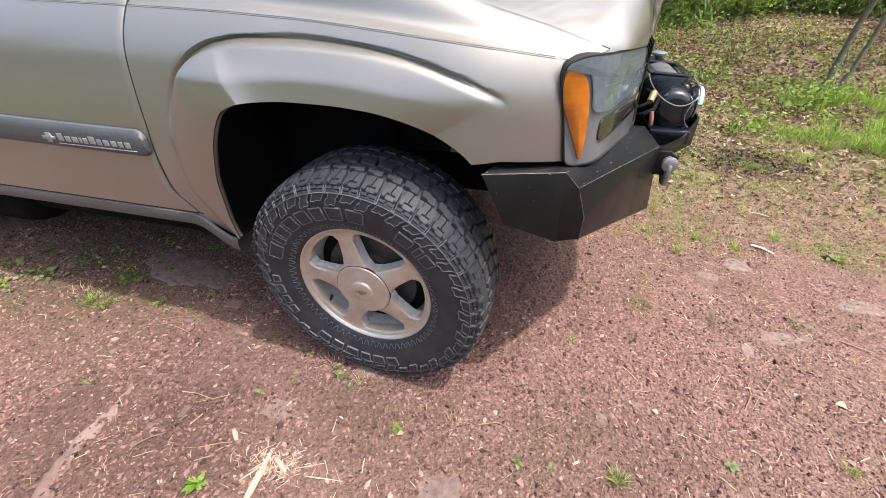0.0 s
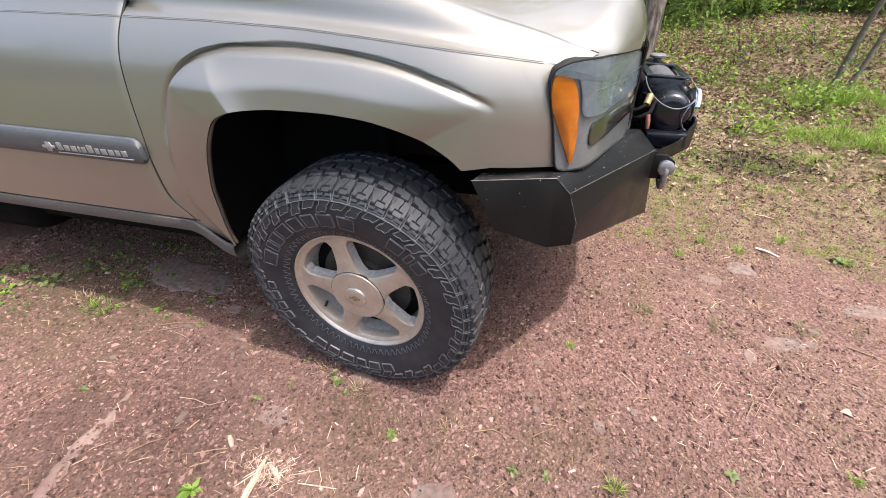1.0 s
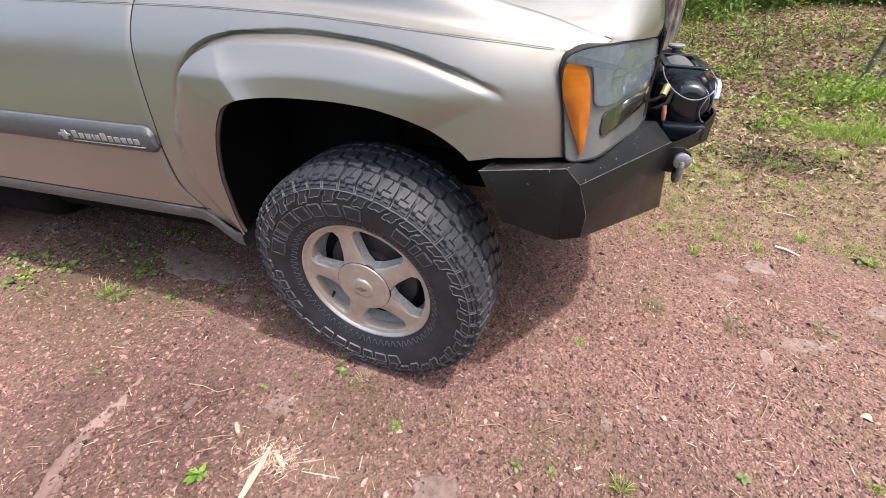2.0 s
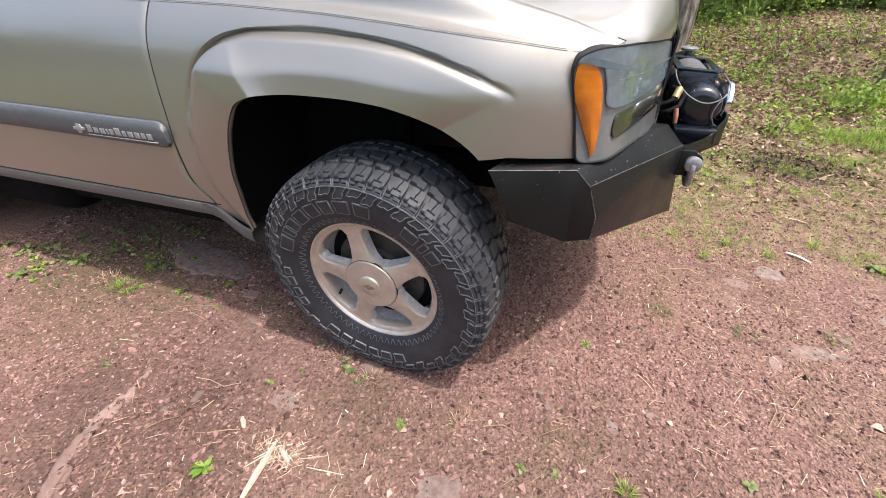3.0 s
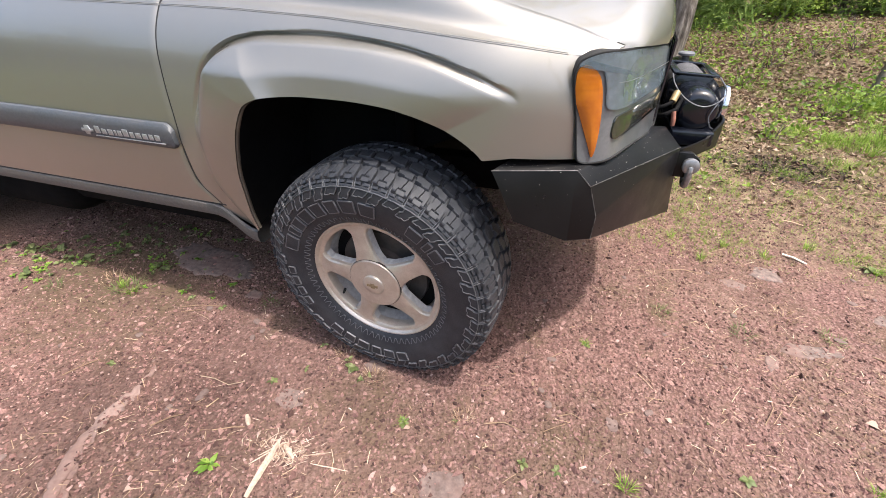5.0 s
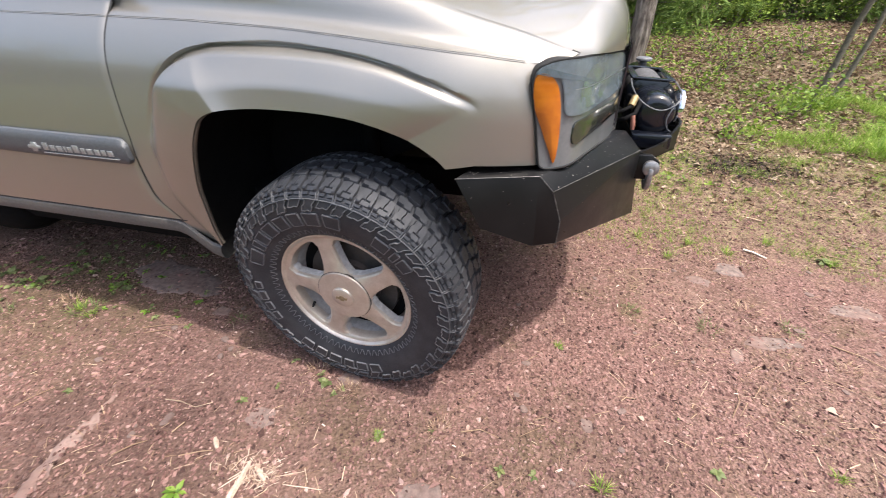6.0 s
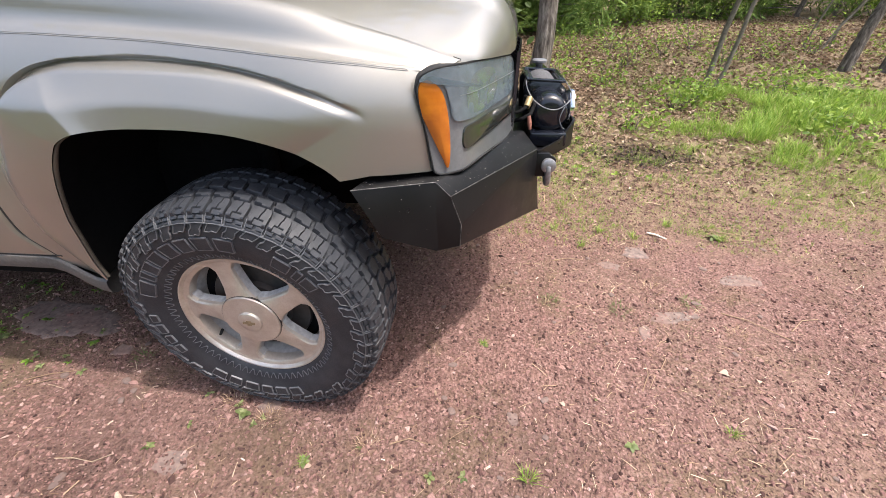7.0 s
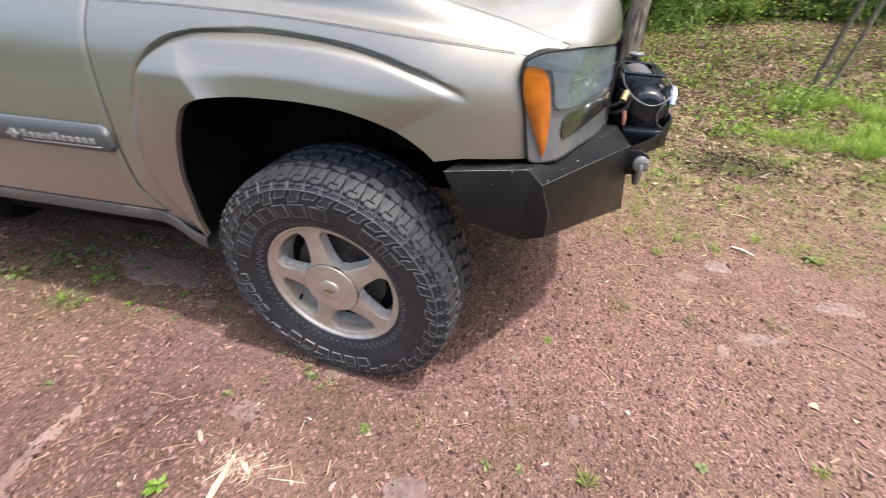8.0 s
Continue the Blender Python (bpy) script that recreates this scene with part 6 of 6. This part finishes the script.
# leaf litter on the woodland floor
DRY_V = np.array([(-1, .05, .1), (-.1, -1, .35), (.1, .95, .45), (1, -.05, 0), (.0, .0, -.1)], float)
DRY_F = np.array([(0, 1, 4), (1, 3, 4), (3, 2, 4), (2, 0, 4)])
n = 95000
y = 1.7 + 12 * rng.random(n) ** 1.15
x = 0.3 + rng.random(n) * (1.6 + 1.3 * y)
keep = (((x - 1.98) / .42) ** 2 + ((y - 2.48) / .20) ** 2 > rng.uniform(.4, 1.3, n)) & (rng.random(n) < np.clip((y - 2.0) / 2.0, 0.05, 1) * np.clip(0.75 + 0.5 * value_noise(x * .8, y * .8, 46), 0.15, 1))
x, y = x[keep], y[keep]
s = rng.uniform(.013, .031, len(x)) * np.clip(.55 + .13 * y, .8, 1.5)
tagged(new("leaf_litter", mesh_fast("leaf_litter", *scatter(DRY_V, DRY_F, on_ground(x, y, .014), np.stack([s, s * .62, s * 1.0], -1), .5), LITTER)), "dry brown fallen leaves covering the ground", "leaves", kind="stuff")
n = 2600
x, y = rng.uniform(-1, 12, n), 1.6 + 12 * rng.random(n) ** 1.4
ln = rng.uniform(.015, .06, n)
tagged(new("forest_twigs", mesh_fast("forest_twigs", *scatter(STRIP_V, STRIP_F, on_ground(x, y, .012), np.stack([ln, ln * 0 + .0025, ln * .08], -1), .25), STRAW)), "dry twigs among the fallen leaves", "twigs", kind="stuff")


# trees
def limb_path(base, tip, bend, n, r):
    base, tip = Vector(base), Vector(tip)
    return [base.lerp(tip, i / (n - 1)) + Vector((r.uniform(-1, 1), r.uniform(-1, 1), 0)) * bend * math.sin(math.pi * i / (n - 1)) for i in range(n)]


def leaf_cloud(centres, per, size, spread_r, seed, flat=0.5, kind="leaf"):
    g = np.random.default_rng(seed)
    c = np.repeat(np.array(centres, float), per, 0)
    p = c + g.normal(0, 1, c.shape) * spread_r * np.array([1, 1, flat])
    s = size * g.uniform(.6, 1.3, len(p))
    base_v, base_f = (LEAF_V, LEAF_T) if kind == "leaf" else NEEDLE_FORM
    return scatter(base_v, base_f, p, np.stack([s, s, s], -1), .7)


nv, nf = [], []
for k in range(11):
    a = -1.2 + 2.4 * k / 10
    for t in (0.15, 0.5, 0.85):
        q = len(nv)
        side = 1 if k % 2 else -1
        x0 = t + 0.05 * math.sin(k)
        nv += [(x0, 0, 0), (x0 + .26 * math.cos(a), .26 * side * abs(math.sin(a)) + .05 * side, .07 * math.sin(3 * k)), (x0 + .055, .02 * side, .02)]
        nf.append((q, q + 1, q + 2))
nv += [(0, -.008, 0), (0, .008, 0), (1.05, 0, -.06)]
nf.append((len(nv) - 3, len(nv) - 2, len(nv) - 1))
NEEDLE_FORM = (np.array(nv, float), np.array(nf))


def tree(name, label, base, tall, r0, lean, seed, crown_at=None, leaves=0, leaf_size=.08, limbs=6, needles=False, spread_r=.5, group="trees", leaf_mat=None):
    """A tapered trunk with limbs, and a crown of many leaves hung on the limbs' ends."""
    r = random.Random(seed)
    ob = thing(name, label, "tree", pose(*base), group)
    tip = Vector((lean[0], lean[1], tall))
    pts = limb_path((0, 0, -0.15), tip, 0.03 * tall, 12, r)
    rad = [r0 * (1.25 if i == 0 else 1.0) * (1 - 0.75 * i / 11) for i in range(12)]
    wood = YOUNG_BARK if r0 < .04 else BARK
    part("trunk", mesh_of("trunk", *tube(pts, rad, 14), wood, 60), ob)
    ends = []
    for k in range(limbs):
        t = r.uniform(*(crown_at or (0.4, 0.95)))
        i = min(10, int(t * 11))
        p = pts[i].lerp(pts[i + 1], t * 11 - i)
        a = r.uniform(0, 2 * math.pi)
        ln = tall * r.uniform(.16, .30) * (1.2 - 0.7 * t)
        q = p + Vector((math.cos(a) * ln, math.sin(a) * ln, ln * (r.uniform(-.15, .1) if needles else r.uniform(.1, .6))))
        path = limb_path(p, q, 0.05 * ln, 6, r)
        part("limb", mesh_of("limb", *tube(path, [rad[i] * 0.35 * (1 - .8 * j / 5) for j in range(6)], 6), wood, 60), ob)
        ends += [path[3], path[4], path[5], path[5] + (path[5] - path[4])]
    if leaves and ends:
        me = mesh_fast("crown", *leaf_cloud([tuple(e) for e in ends], max(1, leaves // len(ends)), leaf_size, spread_r, seed, .45, "needle" if needles else "leaf"), NEEDLE if needles else (leaf_mat or LEAF))
        part("crown", me, ob)
    return ob


DECI = "slender woodland tree with grey bark and green leaves"
tree("tree", "grey-barked tree trunk at the edge of the track", (1.22, 4.15, 0), 9.0, .105, (0.5, .4), 1, (.55, .95), 700, .10, 9, spread_r=.6)
tree("tree", DECI, (5.92, 6.15, 0), 8.0, .075, (1.25, .3), 2, (.45, .95), 800, .10, 9, spread_r=.6)
tree("tree", DECI, (6.5, 6.1, 0), 8.0, .11, (1.2, .5), 3, (.5, .95), 700, .10, 8, spread_r=.6)
for k, (bx, by, lx, tall, r0) in enumerate(((3.50, 5.05, .22, 4.6, .034), (3.56, 4.98, .95, 3.9, .028))):
    tree("sapling", "thin leaning sapling with few leaves", (bx, by, 0), tall, r0, (lx, .15 * k), 10 + k, (.35, .95), 500, .07, 6, spread_r=.25, group="saplings")
for k, (bx, by) in enumerate(((6.9, 8.3), (7.1, 8.4), (6.8, 8.5))):
    tree("sapling", "thin arching sapling with few leaves", (bx, by, 0), 3.0 + .3 * k, .022, (1.6 - .5 * k, .2), 20 + k, (.4, .95), 300, .07, 5, spread_r=.25, group="saplings")
PINE = "young evergreen with soft drooping needle boughs"
for k, (bx, by, tall) in enumerate(((2.3, 10.2, 3.8), (4.2, 12.6, 5.0), (.4, 9.9, 5.0), (6.2, 13.4, 5.0), (9.6, 13.6, 5.5), (-1.6, 9.4, 6.0), (7.2, 14.5, 7), (1.8, 13.5, 7), (11.5, 15.0, 7))):
    tree("pine", PINE, (bx, by, 0), tall, .05 + .004 * tall, (.1, .1), 30 + k, (.06, .95), 900, .63, 30, True, .26, "young pines")



def bush(base, tall, wide, seed, per=20, leaf=.10, mat=None):
    """A low shrub: several thin stems and a loose cloud of leaves."""
    r = random.Random(seed)
    ob = thing("bush", "loose green shrub at the edge of the woods", "bush", pose(*base), "woodland shrubs")
    ends = []
    for k in range(9):
        a = r.uniform(0, 2 * math.pi)
        q = Vector((math.cos(a) * wide * r.uniform(.3, 1), math.sin(a) * wide * r.uniform(.3, 1), tall * r.uniform(.5, 1)))
        path = limb_path((0, 0, -.05), q, .1 * tall, 6, r)
        part("stem", mesh_of("stem", *tube(path, [.012 * min(1, tall + .1) * (1 - .8 * j / 5) for j in range(6)], 5), BARK, 60), ob)
        ends += [path[2], path[3], path[4], path[5]]
    part("foliage", mesh_fast("foliage", *leaf_cloud([tuple(e) for e in ends], per, leaf, .16 * tall + .08, seed, .6), mat or LEAF), ob)
    return ob


for k, (bx, by, tall, wide) in enumerate(((11.4, 10.6, 1.2, 1.0), (4.6, 9.2, 1.0, .9), (7.2, 10.4, 1.4, 1.2), (10.8, 11.2, 1.8, 1.4), (2.9, 9.4, .9, .7), (5.9, 12.2, 1.7, 1.3), (3.9, 13.4, 1.8, 1.4),
                                         (8.9, 13.4, 2.0, 1.5), (12.6, 13.2, 2.2, 1.5), (1.0, 10.2, 1.4, 1.1), (-.9, 11.6, 1.8, 1.3), (2.2, 15.5, 2.2, 1.6), (6.6, 16.2, 2.4, 1.7), (11.2, 16.8, 2.6, 1.8), (9.4, 12.2, .9, .8), (4.9, 10.8, 1.2, 1.0))):
    by += 2.6
    # leaf colour carries the light: brighter for sunlit shrubs, darker for shaded ones
    bush((bx, by, float(ground_z(bx, by))), tall, wide, 200 + k, 44, .075, LEAF if bx > 2.5 else SHADED_BUSH_LEAF)

# unseen tall shrubs behind the car, added to darken what the bonnet reflects
for k, (bx, by, tall) in enumerate(((-.5, 6.2, 4.6), (-1.8, 6.0, 5.0), (-3.0, 6.6, 4.6), (-1.2, 7.6, 4.8), (-2.2, 8.8, 5.2), (-1.9, 10.2, 4.6), (-4.4, 7.2, 4.8))):
    bush((bx, by, float(ground_z(bx, by))), tall, 1.4, 260 + k, 40, .20, WOODS_LEAF)

SEEDLING = "leafy green seedling standing in the grass"
for k, (bx, by, tall) in enumerate(((2.75, 4.0, .26), (3.05, 4.25, .30), (4.6, 4.4, .30), (3.75, 2.9, .2), (2.1, 3.2, .24), (6.0, 4.6, .36), (4.5, 5.0, .35), (2.3, 5.2, .34), (2.9, 6.4, .5), (4.4, 6.6, .4), (2.2, 7.3, .45), (3.0, 7.9, .5), (3.7, 7.2, .4), (4.6, 8.2, .55), (5.4, 7.2, .4), (6.4, 7.7, .5), (7.3, 7.0, .5), (8.2, 7.8, .6), (7.4, 5.7, .45), (3.2, 4.6, .34), (4.1, 4.8, .3), (3.9, 3.5, .22), (1.75, 5.6, .4))):
    sd = bush((bx, by, float(ground_z(bx, by))), tall, tall * .9, 300 + k, 5, .05)
    sd.name = "seedling"
    tagged(sd, SEEDLING, "plant", "seedlings")
for k in range(150):
    if k < 84:
        wx, wy = -2.3 + 1.5 * rnd.random(), .06 + .5 * rnd.random() ** 1.2
    else:
        cx, cy = ((-1.85, .0), (-1.95, .17), (-1.62, .22), (-1.33, .23), (-1.55, .36), (-1.72, .10))[k % 6]
        wx, wy = rnd.gauss(cx, .07), rnd.gauss(cy, .045)
    fresh = k % 3 == 0
    weed(wx, wy, rnd.uniform(.013, .034), rnd.randrange(5, 9), 500 + k, WL, FRESH_LEAVES if fresh else None, 34.0 if fresh else 24.0)

# dark churned patch with leaves at the edge of the grass
n = 520
x, y = 1.95 + .24 * rng.normal(0, 1, n), 2.50 + .13 * rng.normal(0, 1, n)
s = rng.uniform(.02, .045, n)
tagged(new("dark_leaves", mesh_fast("dark_leaves", *scatter(LEAF_V, LEAF_T, on_ground(x, y, .012), np.stack([s, s, s * 1.5], -1), .5), DARK_LITTER)), "dark damp leaves and soil churned up", "leaves", kind="stuff")

# an unseen tree, added beside the track so its long limb shades the dirt
shade = tree("tree", "unseen tree added to shade the dirt track", (5.2, -4.6, 0), 10.0, .15, (-.6, .6), 90, (.5, .95), 1500, .14, 8, spread_r=.7, group="woods")
reach = limb_path((-.3, .3, 5.6), (-2.75, 3.2, 8.0), .25, 8, random.Random(3))
part("limb", mesh_of("limb", *tube(reach, [.07 * (1 - .85 * j / 7) for j in range(8)], 8), BARK, 60), shade)
spots = [(-2.9 + .42 * i + .1 * j, 3.05 + .28 * j, 8.0 + .15 * ((i + j) % 3)) for i in range(4) for j in range(3)]
part("crown", mesh_fast("crown", *leaf_cloud(spots, 20, .12, .20, 91, .8), LEAF), shade)

# woods all round: copies of a few trees; those out of view shape reflections
protos = [tree("tree", DECI, (60 + 8 * k, 60, 0), 10.0 + k, .14, (.6, -.4), 50 + k, (.22, .97), 860, .32, 14, spread_r=.85, group="woods", leaf_mat=WOODS_LEAF) for k in range(3)]
ring = random.Random(5)
for k in range(46):
    a = 2 * math.pi * k / 46 + ring.uniform(-.06, .06)
    d = ring.uniform(11.5, 22)
    px, py = 1.0 + d * math.cos(a) * 1.15, 2.0 + d * math.sin(a)
    if py < 0:
        d = ring.uniform(32, 44)
        px, py = 1.0 + d * math.cos(a) * 1.15, 1.0 + d * math.sin(a)
    elif px > 4 and py < 9:
        # out of view, brought nearer to darken the car nose's reflections
        d = ring.uniform(14, 21)
        px, py = 1.0 + d * math.cos(a) * 1.15, 2.0 + d * math.sin(a)
    elif py > 5 and d < 25 and px > 2:
        d += 10
        px, py = 1.0 + d * math.cos(a) * 1.15, 2.0 + d * math.sin(a)
    elif py > 5 and d < 17:
        d += 6
        px, py = 1.0 + d * math.cos(a) * 1.15, 2.0 + d * math.sin(a)
    elif -6.0 < py < 6.0 and abs(px) > 9:
        d *= 1.35
        px, py = 1.0 + d * math.cos(a) * 1.15, 2.0 + d * math.sin(a)
    src = protos[k % 3]
    m4 = pose(px, py, float(ground_z(px, py)), 0, 0, ring.uniform(0, 360)) @ Matrix.Scale(ring.uniform(.75, 1.15) * (1.45 if py > 8 else 1), 4)
    if k < 3:
        src.matrix_basis = m4
    else:
        copy_thing(src, m4)
# low unseen trees behind the camera, added for the body side to reflect
for k in range(13):
    a = math.pi * (1.10 + .76 * k / 12)
    d = ring.uniform(17, 21)
    px, py = 1.0 + d * math.cos(a) * 1.2, -1.5 + d * math.sin(a)
    copy_thing(protos[k % 3], pose(px, py, float(ground_z(px, py)), 0, 0, ring.uniform(0, 360)) @ Matrix.Scale(ring.uniform(.30, .42), 4))
# unseen trees behind the car, added to keep sky out of the bonnet
for k, (px, py) in enumerate(((-4.5, 6.0), (-2.6, 7.5), (-1.3, 6.3), (-1.9, 8.2), (-6.5, 5.2), (-3.2, 11.0), (-3.6, 9.6), (-3.0, 12.2), (-5.6, 8.2), (-2.2, 5.6))):
    copy_thing(protos[k % 3], pose(px, py, float(ground_z(px, py)), 0, 0, 70 * k) @ Matrix.Scale(.8 + .03 * k, 4))
# dense far woods behind the clearing, raised beyond the car to darken bonnet reflections
g = np.random.default_rng(77)
n = 22000
a = g.uniform(0, 2 * np.pi, n)
d = 26 + 8 * g.random(n)
p = np.stack([d * np.cos(a), d * np.sin(a), 0.5 + np.where(np.sin(a) < 0.05, 4.5, 19.0) * g.random(n) ** 1.2], -1)
s = g.uniform(.35, .9, n)
tagged(new("far_woods", mesh_fast("far_woods", *scatter(LEAF_V, LEAF_T, p, np.stack([s, s, s], -1), .9), WOODS_LEAF)), "dense green woodland in the distance", "woods", kind="stuff")
